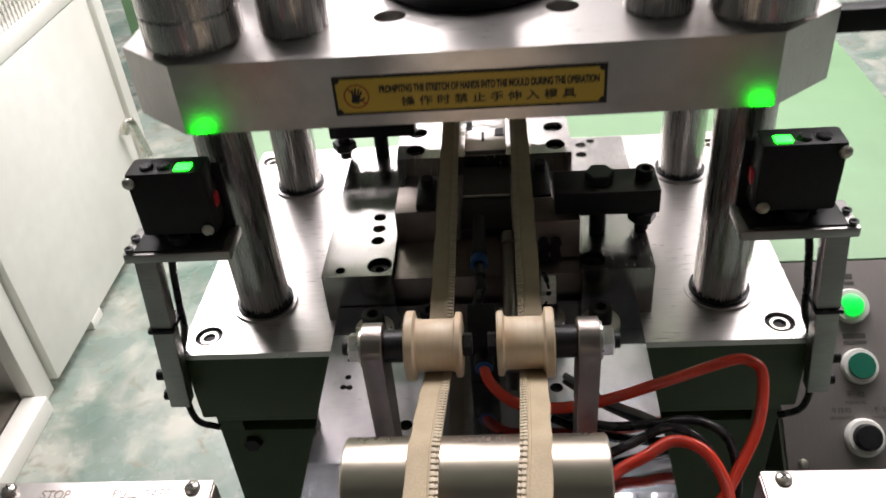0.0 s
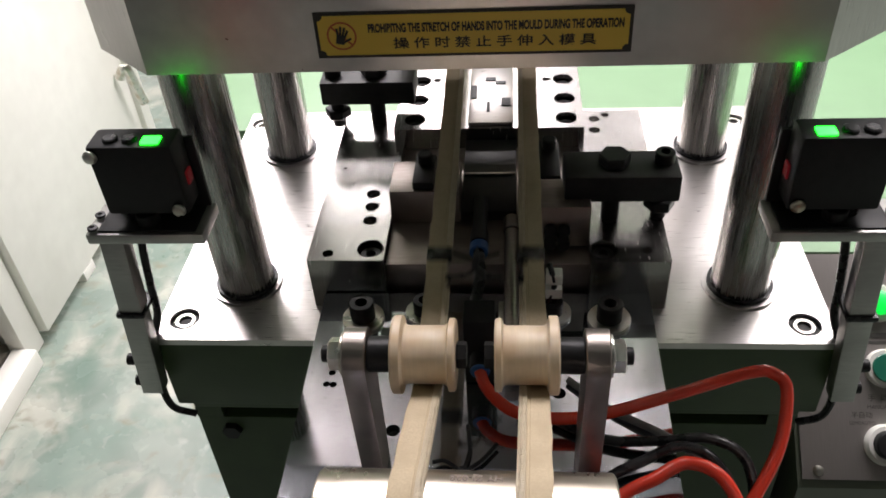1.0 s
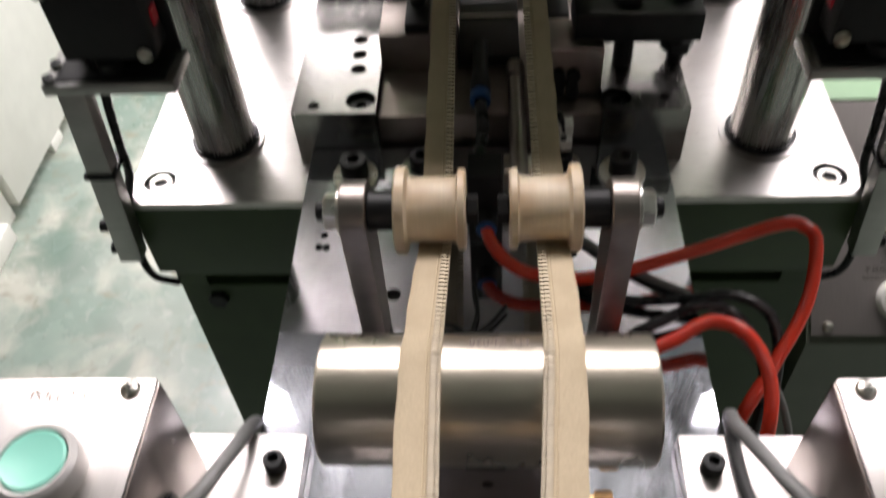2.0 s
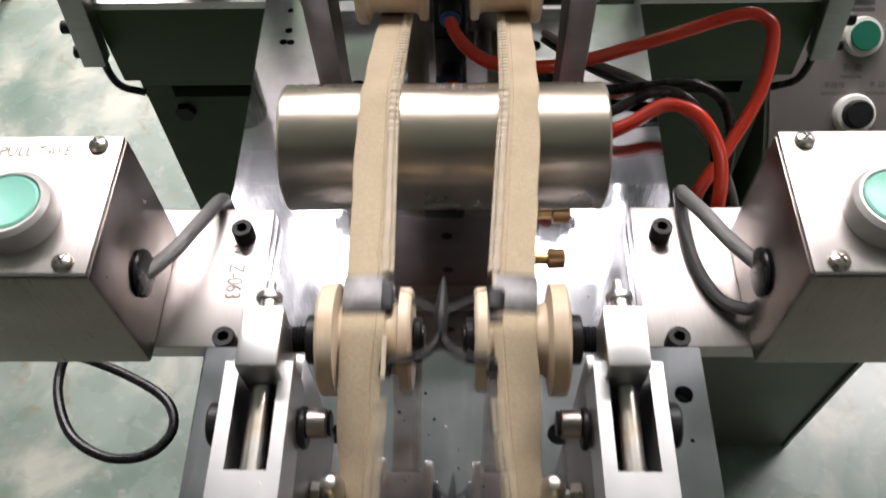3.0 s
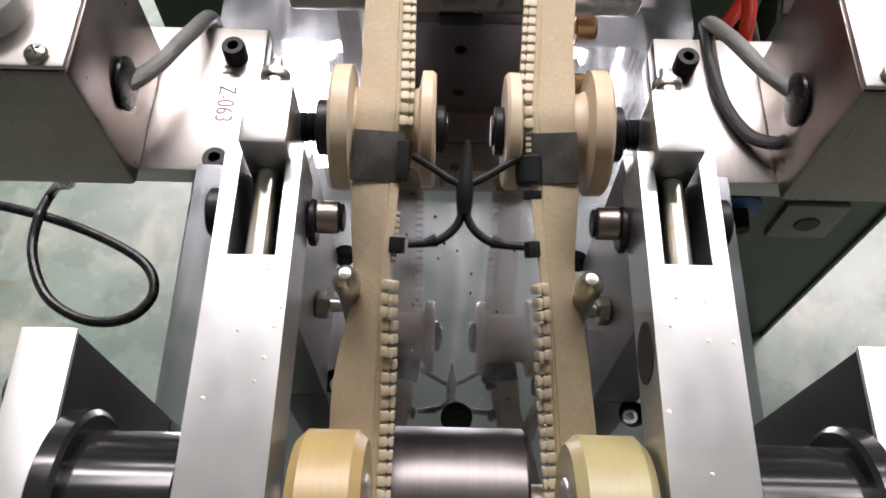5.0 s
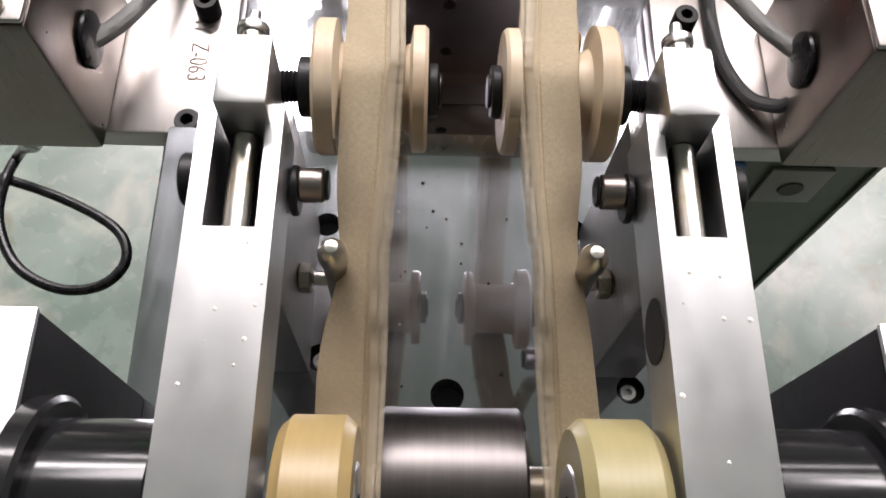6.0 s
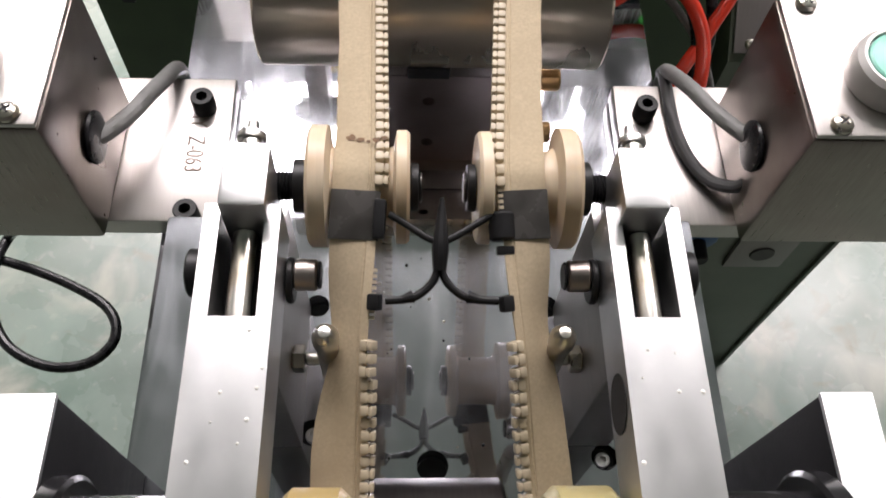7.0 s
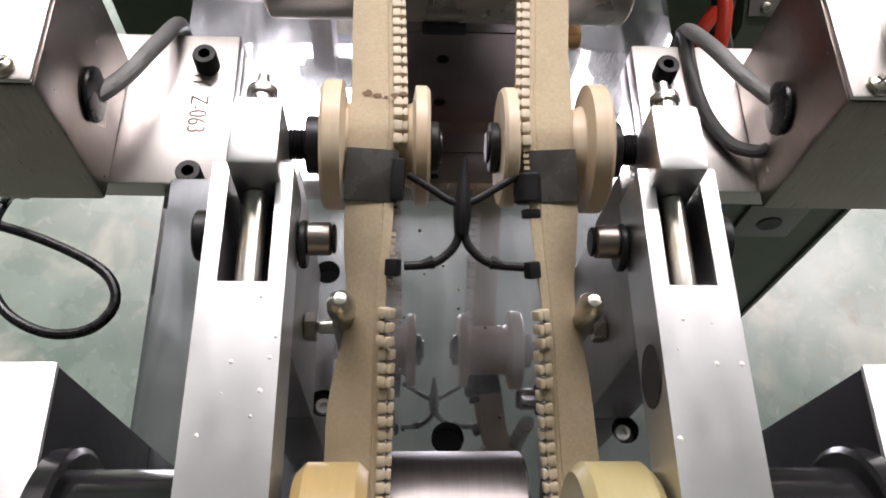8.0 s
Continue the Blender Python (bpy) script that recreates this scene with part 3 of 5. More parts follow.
    part("palm_sign", bm, LABEL_K, lab, "black palm sign")
    lettered("PROHIBITNG THE STRETCH OF HANDS INTO THE MOULD DURING THE OPERATION", 0.0078, Matrix.Translation((0.0120, yf - 0.0012, cz + 0.0044)) @ UPRIGHT, LABEL_K, lab, "black English line", 0.52, "english_line", 0.00034)
    lettered("操 作 时 禁 止 手 伸 入 模 具", 0.0078, Matrix.Translation((0.0115, yf - 0.0012, cz - 0.0060)) @ UPRIGHT, LABEL_K, lab, "black Chinese line", 1.28, "chinese_line", 0.00012)
    return t


def die_set():
    t = thing("die_set", "ground steel die set with black inserts on the bolster", "die", (0, 0.80, 0.9502))
    m = Matrix.Translation((0, -0.80, -0.9502))
    hl = [(-0.099, 0.770, 0.0062, 0.012), (-0.098, 0.751, 0.0062, 0.012), (-0.097, 0.732, 0.0062, 0.012), (-0.126, 0.689, 0.0045, 0.01), (-0.092, 0.695, 0.0110, 0.012),
          (-0.13, 0.81, 0.002, 0.002)]
    part("left_base", plated(rect(-0.142, -0.0800, 0.680, 0.905, 0.001), 0.9502, 1.0, hl, m), DIE, t)
    hr = [(0.094, 0.693, 0.0110, 0.012), (0.128, 0.692, 0.004, 0.01), (0.100, 0.870, 0.0055, 0.01), (0.101, 0.890, 0.0055, 0.01), (0.112, 0.897, 0.004, 0.01)]
    part("right_base", plated(rect(0.0840, 0.1450, 0.678, 0.905, 0.001), 0.9502, 1.0, hr, m), DIE, t)
    for x in (-0.092, 0.094):
        part("bolt_head", screwed((x, 0.694, 0.9885), 0.0085, 0.007, m=m), BLACK, t)
    part("centre_base", boxed(-0.0796, 0.0836, 0.684, 0.905, 0.9502, 0.9925, 0.0008, m), BLOCK, t, "dull brown-grey steel centre block")
    part("left_step", boxed(-0.0796, -0.0215, 0.738, 0.783, 0.993, 1.0250, 0.0010, m), BLOCK, t)
    part("right_joint", boxed(0.044, 0.0825, 0.7045, 0.742, 0.993, 0.9952, 0.0, m), HOLE_SHADE_CHIP, t, "dark joint under the block")
    part("right_step", boxed(0.043, 0.0836, 0.703, 0.742, 0.9954, 1.0340, 0.0010, m), BLOCK, t)
    hu = [(x, y, 0.0102, 0.012) for x in (-0.070, 0.073) for y in (0.869, 0.906, 0.944)]
    hu += [(-0.054, 0.946, 0.004, 0.008), (0.056, 0.944, 0.004, 0.008)]
    part("upper_block", plated(rect(-0.089, 0.089, 0.852, 0.975, 0.001), 0.993, 1.0145, hu, m), DIE, t)
    for x in (-0.070, 0.073):
        for y in (0.869, 0.906, 0.944):
            part("bolt_head", screwed((x, y, 1.0027), 0.0072, 0.006, m=m), BLACK, t)
    part("insert", boxed(-0.019, 0.023, 0.856, 0.968, 1.015, 1.0185, 0.0006, m), STEEL, t, "bright stamping insert")
    for x0, x1, y0, y1 in ((-0.004, 0.006, 0.935, 0.941), (0.006, 0.016, 0.928, 0.933), (0.012, 0.021, 0.885, 0.90), (-0.018, -0.012, 0.90, 0.925), (-0.002, 0.001, 0.875, 0.893)):
        part("insert_mark", boxed(x0, x1, y0, y1, 1.0187, 1.0195, 0.0, m), BLACK, t)
    part("front_insert", boxed(-0.021, 0.026, 0.740, 0.851, 0.993, 1.003, 0.001, m), BLACK, t, "black steel insert")
    part("insert_bar", boxed(-0.020, 0.025, 0.792, 0.7945, 1.0033, 1.0050, 0.0005, m), STEEL, t, "bright cross bar")
    for x0, x1, y0, y1, z0, z1 in ((-0.060, -0.042, 0.7395, 0.782, 1.0252, 1.0330), (0.045, 0.062, 0.745, 0.800, 0.993, 1.0345)):
        part("tape_guide", boxed(x0, x1, y0, y1, z0, z1, 0.002, m), BLACK, t, "black tape guide block")
        part("guide_knob", turn(((z1 + 0.0002, 0.0050), (z1 + 0.001, 0.0062), (z1 + 0.008, 0.0062), (z1 + 0.009, 0.005)), ((x0 + x1) / 2, y1 - 0.012, 0), seg=20, m=m), BLACK, t, "black guide knob")
    for k in range(3):
        part("stack_screw", turn(rod(0, 0.006, 0.0048), (0.0520 + 0.001 * (k % 2), 0.6968, 1.0000 + 0.0072 * k), "y", 12, m), BLACK, t, "black stacked screw")
        part("stack_screw", turn(rod(0, 0.006, 0.0048), (0.0630 - 0.001 * (k % 2), 0.6968, 0.9995 + 0.0072 * k), "y", 12, m), BLACK, t, "black stacked screw")


def clamps():
    a = thing("step_clamp", "black oxide strap clamp bolted over the die base", "clamp", (0.11, 0.73, 1.0005), "strap clamps")
    part("bar", boxed(-0.047, 0.042, -0.016, 0.022, 0.0300, 0.0535, 0.002), BLACK, a)
    part("hex_bolt", hexed((-0.008, 0.004, 0.0537), 0.0125, 0.009, "z"), BLACK, a)
    part("bolt_shank", turn(rod(0, 0.0298, 0.0075), (-0.008, 0.004, 0), seg=16), BLACK, a)
    part("cap_bolt", screwed((0.031, 0.006, 0.0537), 0.0078, 0.009), BLACK, a)
    part("jack_screw", turn(rod(0, 0.0298, 0.0062), (0.031, 0.006, 0), seg=16), BLACK, a)
    part("jack_nut", hexed((0.031, 0.006, 0.010), 0.0125, 0.009, "z"), BLACK, a)
    copy_thing(a, pose(-0.116, 0.893, 1.0005, 0, 0, 180))


def pneumatics():
    t = thing("blow_nozzle", "black pneumatic fitting with a blue collet between the tapes", "pneumatic fitting", (0, 0.60, 0.9665))
    m = Matrix.Translation((0, -0.60, -0.9665))
    part("body", boxed(-0.0115, 0.0105, 0.583, 0.606, 0.9665, 1.028, 0.002, m), PLASTIC, t)
    part("hose_port", turn(rod(0, 0.012, 0.0075), (0.0, 0.5708, 0.994), "y", 20, m), PLASTIC, t, "black push-in collet")
    part("front_ring", turn(rod(0, 0.002, 0.0068), (0.0, 0.5686, 0.994), "y", 20, m), BLUE, t, "blue collet ring")
    bm = hosed([m @ Vector(v) for v in ((0.0, 0.606, 1.012), (-0.004, 0.62, 1.012), (-0.002, 0.65, 1.010), (-0.004, 0.684, 1.005))], 0.0045, 6)
    part("tube", bm, RUBBER, t)
    part("collet", turn(rod(0, 0.010, 0.0075), (-0.004, 0.684, 1.004), "y", 20, m), BLUE, t, "blue push-in collet")
    part("nozzle", turn(((0, 0.0075), (0.012, 0.0075), (0.02, 0.006), (0.06, 0.006)), (-0.004, 0.6945, 1.004), "y", 20, m), PLASTIC, t)
    c = thing("air_cylinder", "small silver pneumatic cylinder under the tape", "air cylinder", (0.026, 0.65, 0.9665))
    m = Matrix.Translation((-0.026, -0.65, -0.9665))
    part("barrel", turn(rod(0, 0.115, 0.0060), (0.022, 0.600, 1.000), "y", 24, m), BLOCK, c)
    part("end_cap", turn(rod(0, 0.016, 0.0070), (0.022, 0.716, 1.000), "y", 24, m), BLOCK, c)
    part("mount", boxed(0.012, 0.032, 0.62, 0.64, 0.9665, 0.9942, 0.001, m), ZINC, c)
    for z in (0.9850, 0.9990):
        part("tag", boxed(0.0475, 0.0600, 0.652, 0.662, z, z + 0.0095, 0.001, m), WHITE, c, "small white cable tag")
    part("tag_wire", hosed([m @ Vector(v) for v in ((0.050, 0.661, 1.013), (0.0525, 0.654, 1.008), (0.054, 0.6545, 0.996), (0.050, 0.653, 0.982), (0.049, 0.648, 0.968))], 0.0022, 6, 8), RUBBER, c)


def sensors():
    for s, x0 in ((-1, 0.0005), (1, 0.0005)):
        t = thing("photo_sensor", "black photoelectric sensor with a lit green light on a bracket", "sensor", (s * 0.238 + x0, 0.6325, 0.9035), "photo sensors")
        def p(name, bm, material, label="", par=None):
            mm = Matrix.Translation((0, -0.63, -0.90)) @ Matrix.Translation((-s * 0.238, 0, 0))
            bmesh.ops.transform(bm, matrix=mm, verts=bm.verts)
            return part(name, bm, material, par or t, label)
        lean = Matrix.Identity(4)
        lean[0][2], lean[0][3] = -s * 0.095, s * 0.095 * 1.066
        p("post", boxed(min(s * 0.2545, s * 0.2725), max(s * 0.2545, s * 0.2725), 0.624, 0.638, 0.895, 1.0660, 0.001, lean), BRACKET, "flat grey steel bracket post")
        p("shelf", boxed(min(s * 0.190, s * 0.2745), max(s * 0.190, s * 0.2745), 0.614, 0.651, 1.0662, 1.0745, 0.0015), BRACKET, "flat grey steel bracket shelf")
        p("base_plate", boxed(min(s * 0.196, s * 0.266), max(s * 0.196, s * 0.266), 0.617, 0.6468, 1.0747, 1.0760, 0.0004), BLACK, "thin black base plate")
        for y in (0.619, 0.634):
            p("shelf_screw", screwed((s * 0.2700, y, 1.0762), 0.0036, 0.0016), BLACK)
        for dz in (0.905, 0.930):
            p("post_screw", screwed((s * 0.2868, 0.631, dz), 0.0050, 0.006, "x") if s > 0 else screwed((-0.2868 - 0.006, 0.631, dz), 0.0050, 0.006, "x"), BLACK)
        p("mount_plate", boxed(min(s * 0.193, s * 0.262), max(s * 0.193, s * 0.262), 0.647, 0.651, 1.0747, 1.132, 0.001), BLACK)
        body = p("body", boxed(min(s * 0.198, s * 0.256), max(s * 0.198, s * 0.256), 0.622, 0.6465, 1.086, 1.141, 0.003), PLASTIC)
        p("cable_gland", turn(rod(0, 0.013, 0.006), (s * 0.243, 0.634, 1.0762), seg=16), RUBBER)
        p("gland_nut", turn(rod(0, 0.008, 0.008), (s * 0.232, 0.628, 1.0762), seg=16), PLASTIC)
        p("light", boxed(min(s * 0.207, s * 0.219), max(s * 0.207, s * 0.219), 0.625, 0.634, 1.1405, 1.1425, 0.001), LED_G, "lit green status light", body)
        for kx in (0.228, 0.241):
            p("dial", turn(((0, 0.0052), (0.0015, 0.0052), (0.0022, 0.004)), (s * kx, 0.631, 1.1412), seg=18), RUBBER, "round adjuster dial", body)
        for sx, sz in ((0.2535, 1.134), (0.2045, 1.0905)):
            bm = pan_screw((s * sx, 0.6215, sz), 0.0048, "y", Matrix.Translation((0, 0.6215 * 2, 0)) @ Matrix.Diagonal((1, -1, 1, 1)))
            p("screw", bm, ZINC, "", body)
        p("receiver", boxed(min(s * 0.1965, s * 0.1985), max(s * 0.1965, s * 0.1985), 0.632, 0.640, 1.104, 1.114, 0.0005), LED_R, "glowing red sensor window", body)
        p("cable", hosed(((s * 0.243, 0.634, 1.0625), (s * 0.250, 0.638, 1.045), (s * 0.258, 0.643, 1.0), (s * 0.262, 0.645, 0.97), (s * 0.272, 0.644, 0.94), (s * 0.2800, 0.641, 0.89), (s * 0.276, 0.638, 0.862), (s * 0.258, 0.640, 0.850)), 0.0032, 6, 10), RUBBER)
        p("cable_tie", boxed(min(s * 0.2600, s * 0.2825), max(s * 0.2600, s * 0.2825), 0.6215, 0.649, 0.985, 0.990, 0.002), RUBBER, "black cable tie")


# ---------------------------------------------------------------- control cabinet
P0, P1 = Vector((0, 0.648, 0.759)), Vector((0, 0.815, 0.893))
PN = (P1 - P0).normalized()
PANEL_M = Matrix(((1, 0, 0, 0), (0, PN.y, -PN.z, P0.y), (0, PN.z, PN.y, P0.z), (0, 0, 0, 1)))


def control_cabinet():
    t = thing("control_cabinet", "green painted control cabinet with a grey sloping button panel", "control cabinet", (0.40, 0.9, 0))
    back = Matrix.Translation((-0.40, -0.9, 0))
    def p(name, bm, material, label="", par=None, m=None):
        bmesh.ops.transform(bm, matrix=back @ m if m is not None else back, verts=bm.verts)
        return part(name, bm, material, par or t, label)
    bm = bmesh.new()
    prof = [(0.645, 0.0), (0.645, 0.757), (0.813, 0.893), (1.37, 0.893), (1.37, 0.0)]
    a = [bm.verts.new((0.281, y, z)) for y, z in prof]
    b = [bm.verts.new((0.532, y, z)) for y, z in prof]
    bm.faces.new(a)
    bm.faces.new(b)
    for i in range(5):
        j = (i + 1) % 5
        bm.faces.new((a[i], a[j], b[j], b[i]))
    p("body", bm, GREEN_C)
    p("top_cover", boxed(0.2805, 0.5325, 0.813, 1.371, 0.8932, 0.8962, 0.001), GREEN_L, "light green top cover")
    L = (P1 - P0).length
    pan = p("front_panel", boxed(0.284, 0.528, 0.004, L - 0.002, 0.002, 0.0045, 0.0006), PANEL, "grey metal button panel", None, PANEL_M)
    z = 0.0046
    def disc(name, x, y, prof, material, label="", par=None, seg=36):
        return p(name, turn(prof, (x, y, 0), seg=seg), material, label, par or t, PANEL_M)
    bez = ((z, 0.0178), (z + 0.003, 0.0178), (z + 0.006, 0.0164), (z + 0.0062, 0.0132))
    ind = disc("indicator_lamp", 0.3630, 0.165, bez, WHITE, "green indicator lamp with a pale bezel")
    disc("lens", 0.3630, 0.165, ((z + 0.0063, 0.0115), (z + 0.010, 0.010), (z + 0.0125, 0.006), (z + 0.0132, 0.001)), LAMP_G, "lit green lens", ind)
    but = disc("push_button", 0.3635, 0.1045, bez, WHITE, "dark green push button with a pale bezel")
    disc("cap", 0.3635, 0.1045, rod(z + 0.0063, z + 0.009, 0.0130), BUTTON_D, "dark green cap", but)
    sel = disc("selector_switch", 0.3585, 0.0355, ((z, 0.0187), (z + 0.004, 0.0187), (z + 0.007, 0.0165), (z + 0.0072, 0.0140)), WHITE, "black selector knob with a pale bezel")
    disc("knob", 0.3585, 0.0355, ((z + 0.0073, 0.013), (z + 0.014, 0.0125), (z + 0.015, 0.011)), PLASTIC, "black knob", sel)
    p("pointer", boxed(-0.0022, 0.0022, -0.001, 0.0115, z + 0.0152, z + 0.0172, 0.0005, Matrix.Translation((0.3585, 0.0355, 0)) @ Matrix.Rotation(radians(-42), 4, "Z")), PANEL, "", sel)
    for x, y in ((0.2985, 0.012), (0.2985, L - 0.012), (0.518, 0.012), (0.518, L - 0.012)):
        p("panel_screw", pan_screw((x, y, z), 0.0048), ZINC, "", None, PANEL_M)
    mm = back @ PANEL_M
    for txt, sz, x, y in (("手  动", 0.0070, 0.356, 0.0772), ("MANUAL", 0.0050, 0.356, 0.0692), ("半自动", 0.0064, 0.3405, 0.0618), ("SEMI/AUTO", 0.0046, 0.3405, 0.0546), ("手 动", 0.0064, 0.3785, 0.0618), ("MANUAL", 0.0046, 0.3785, 0.0546)):
        lettered(txt, sz, mm @ Matrix.Translation((x, y, z)), INK, t, "dark printed lettering")
    for x, y, w, h in ((0.358, 0.1960, 0.022, 0.005), (0.358, 0.1890, 0.024, 0.003), (0.3628, 0.1350, 0.022, 0.005), (0.3628, 0.1285, 0.022, 0.003)):
        p("caption_bar", boxed(x - w / 2, x + w / 2, y - h / 2, y + h / 2, z, z + 0.0002, 0.0), INK, "faded printed caption", None, PANEL_M)
    sock = p("outlet_plate", boxed(0.410, 0.487, 0.6385, 0.6447, 0.364, 0.446, 0.002), PANEL, "pale socket outlet plate")
    p("outlet", turn(((0, 0.015), (0.002, 0.016), (0.0022, 0.012)), (0.449, 0.6362, 0.402), "y", 24), INK, "dark socket face", sock)
    sw = p("rotary_switch", turn(((0, 0.027), (0.001, 0.029), (0.006, 0.030)), (0.3515, 0.6386, 0.434), "y", 32), BLUE, "blue rotary switch plate")
    p("switch_knob", turn(((0, 0.009), (0.002, 0.011), (0.026, 0.012)), (0.355, 0.6124, 0.428), "y", 20), PLASTIC, "black switch knob", sw)
    p("side_rim", boxed(0.5325, 0.5385, 0.640, 0.655, 0.0, 0.750, 0.001), GREEN_C)


# ---------------------------------------------------------------- feeding table
def feed_table():
    t = thing("table_plate", "polished steel feed table with bolt holes, fixed to the bolster", "steel table", (0, 0.4, 0.9502))
    m = Matrix.Translation((0, -0.4, -0.9502))
    o = [(-0.127, 0.11), (0.127, 0.11), (0.129, 0.48), (0.131, 0.6785), (-0.131, 0.6785), (-0.129, 0.48)]
    hs = [(-0.111, 0.592, 0.0026, 0.006), (-0.1135, 0.581, 0.0026, 0.006), (-0.1085, 0.5805, 0.0026, 0.006), (-0.112, 0.612, 0.0022, 0.006),
          (-0.060, 0.54, 0.005, 0.008), (0.055, 0.575, 0.005, 0.008)]
    part("plate", plated(o, 0.9502, 0.966, hs, m), MIRROR, t)
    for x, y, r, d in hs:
        # Black discs at the bottoms put the holes' shade into the colour.
        part("bore", turn(rod(0.9662 - d, 0.9668 - d, r * 0.98, 0.0001), (x, y, 0), seg=20, m=m), HOLE_SHADE_CHIP, t, "black disc for the shade in a bolt hole")
    for x in (-0.095, 0.0965):
        bm = bmesh.new()
        ring(bm, (x, 0.648, 0.9662), 0.0085, 0.0165, 0.003, seg=32, m=m)
        part("washer", bm, ZINC, t)
        part("cap_bolt", screwed((x, 0.648, 0.9693), 0.0098, 0.0155, m=m), BLACK, t)
    for x in (-0.047, 0.053):
        bm = bmesh.new()
        ring(bm, (x, 0.655, 0.9662), 0.0075, 0.015, 0.003, seg=32, m=m)
        part("washer", bm, ZINC, t)
        part("cap_bolt", screwed((x, 0.655, 0.9693), 0.0085, 0.012, m=m), BLACK, t)


def raised_plate():
    t = thing("raised_plate", "polished thick steel plate with bolt holes under the side arms", "steel plate", (0, 0.23, 0.9662))
    m = Matrix.Translation((0, -0.23, -0.9662))
    hs = [(0.0015, 0.2231, 0.0062, 0.012), (-0.0462, 0.2907, 0.0050, 0.010), (-0.0455, 0.2364, 0.0052, 0.007), (0.0508, 0.2907, 0.0050, 0.010), (0.0500, 0.2364, 0.0052, 0.007),
          (0.0752, 0.2417, 0.0038, 0.010), (0.0690, 0.2262, 0.0052, 0.007), (0.1089, 0.3097, 0.0042, 0.010), (0.1078, 0.2442, 0.0042, 0.010), (0.1095, 0.2880, 0.0010, 0.003)]
    part("plate", plated(rect(-0.1140, 0.1195, 0.105, 0.3335, 0.0008), 0.9662, 1.005, hs, m), MIRROR, t)
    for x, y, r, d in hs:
        # Same black discs, painting the shade down each hole.
        part("bore", turn(rod(1.0052 - d, 1.0058 - d, r * 0.98, 0.0001), (x, y, 0), seg=20, m=m), HOLE_SHADE_CHIP, t, "black disc for the shade in a bolt hole")
    for x, y in ((-0.0455, 0.2364), (0.0500, 0.2364), (0.0690, 0.2262)):
        part("sunk_screw", screwed((x, y, 0.9988), 0.0030, 0.0025, m=m), BRACKET, t, "grey sunk socket screw")


def roller(bm, x0, x1, f, rf, rc, at, flip):
    """A flanged roller along x; the thick flange lies outside."""
    prof = [(x0, rf - 0.001), (x0 + 0.001, rf), (x0 + f, rf), (x0 + f + 0.0012, rc + 0.001), (x0 + f + 0.003, rc), (x1 - f * 0.7 - 0.003, rc), (x1 - f * 0.7 - 0.001, rc + 0.001), (x1 - f * 0.7, rf * 0.93), (x1 - 0.001, rf * 0.93), (x1, rf * 0.93 - 0.001)]
    if flip:
        prof = [(x1 + x0 - h, r) for h, r in reversed(prof)]
    turned(bm, prof, at, "x", 40)


def front_rollers():
    y, z = 0.508, 1.077
    for s, c in ((-1, 0.0), (1, 0.003)):
        t = thing("roller_stand", "steel post carrying a cream nylon tape roller on the table", "tape roller", (s * 0.066 + c, y, 0.9662), "front roller stands")
        def p(name, bm, material, label=""):
            bmesh.ops.transform(bm, matrix=Matrix.Translation((-s * 0.066, -y, -0.9662)), verts=bm.verts)
            return part(name, bm, material, t, label)
        bm = bmesh.new()
        x0, x1 = min(s * 0.060, s * 0.0735), max(s * 0.060, s * 0.0735)
        pts = [(y - 0.011, 0.9662), (y + 0.013, 0.9662)] + [(y + 0.0155 * math.cos(radians(a)), z + 0.0155 * math.sin(radians(a))) for a in range(-10, 191, 15)]
        a = [bm.verts.new((x0, v, w)) for v, w in pts]
        b = [bm.verts.new((x1, v, w)) for v, w in pts]
        bm.faces.new(a)
        bm.faces.new(b)
        for i in range(len(pts)):
            j = (i + 1) % len(pts)
            bm.faces.new((a[i], a[j], b[j], b[i]))
        bmesh.ops.bevel(bm, geom=list(bm.edges), offset=0.0006, segments=1, affect="EDGES")
        p("post", bm, BLOCK)
        bm = bmesh.new()
        roller(bm, -0.0455, -0.0095, 0.0055, 0.0225, 0.0168, (0, y, z), False) if s < 0 else roller(bm, 0.0095, 0.0455, 0.0055, 0.0225, 0.0168, (0, y, z), True)
        p("roller", bm, NYLON, "cream nylon flanged roller")
        h0, h1 = (-0.060, -0.0457) if s < 0 else (0.0457, 0.060)
        p("spacer", turn(rod(h0, h1, 0.0105), (0, y, z), "x", 24), BLACK, "black spacer")
        h0, h1 = (-0.0093, -0.0035) if s < 0 else (0.0035, 0.0093)
        p("inner_nut", turn(rod(h0, h1, 0.008), (0, y, z), "x", 6), BLACK)
        h0, h1 = (-0.0755, -0.0737) if s < 0 else (0.0737, 0.0755)
        p("washer", turn(rod(h0, h1, 0.0125, 0.0003), (0, y, z), "x", 28), ZINC)
        h0, h1 = (-0.0825, -0.0757) if s < 0 else (0.0757, 0.0825)
        p("nut", turn(rod(h0, h1, 0.0098), (0, y, z), "x", 6), ZINC, "zinc-plated hexagon nut")
        h0, h1 = (-0.087, -0.0827) if s < 0 else (0.0827, 0.087)
        p("axle_end", turn(rod(h0, h1, 0.0052), (0, y, z), "x", 18), BLACK)


DY, DZ, DR = 0.3965, 1.0765, 0.0278


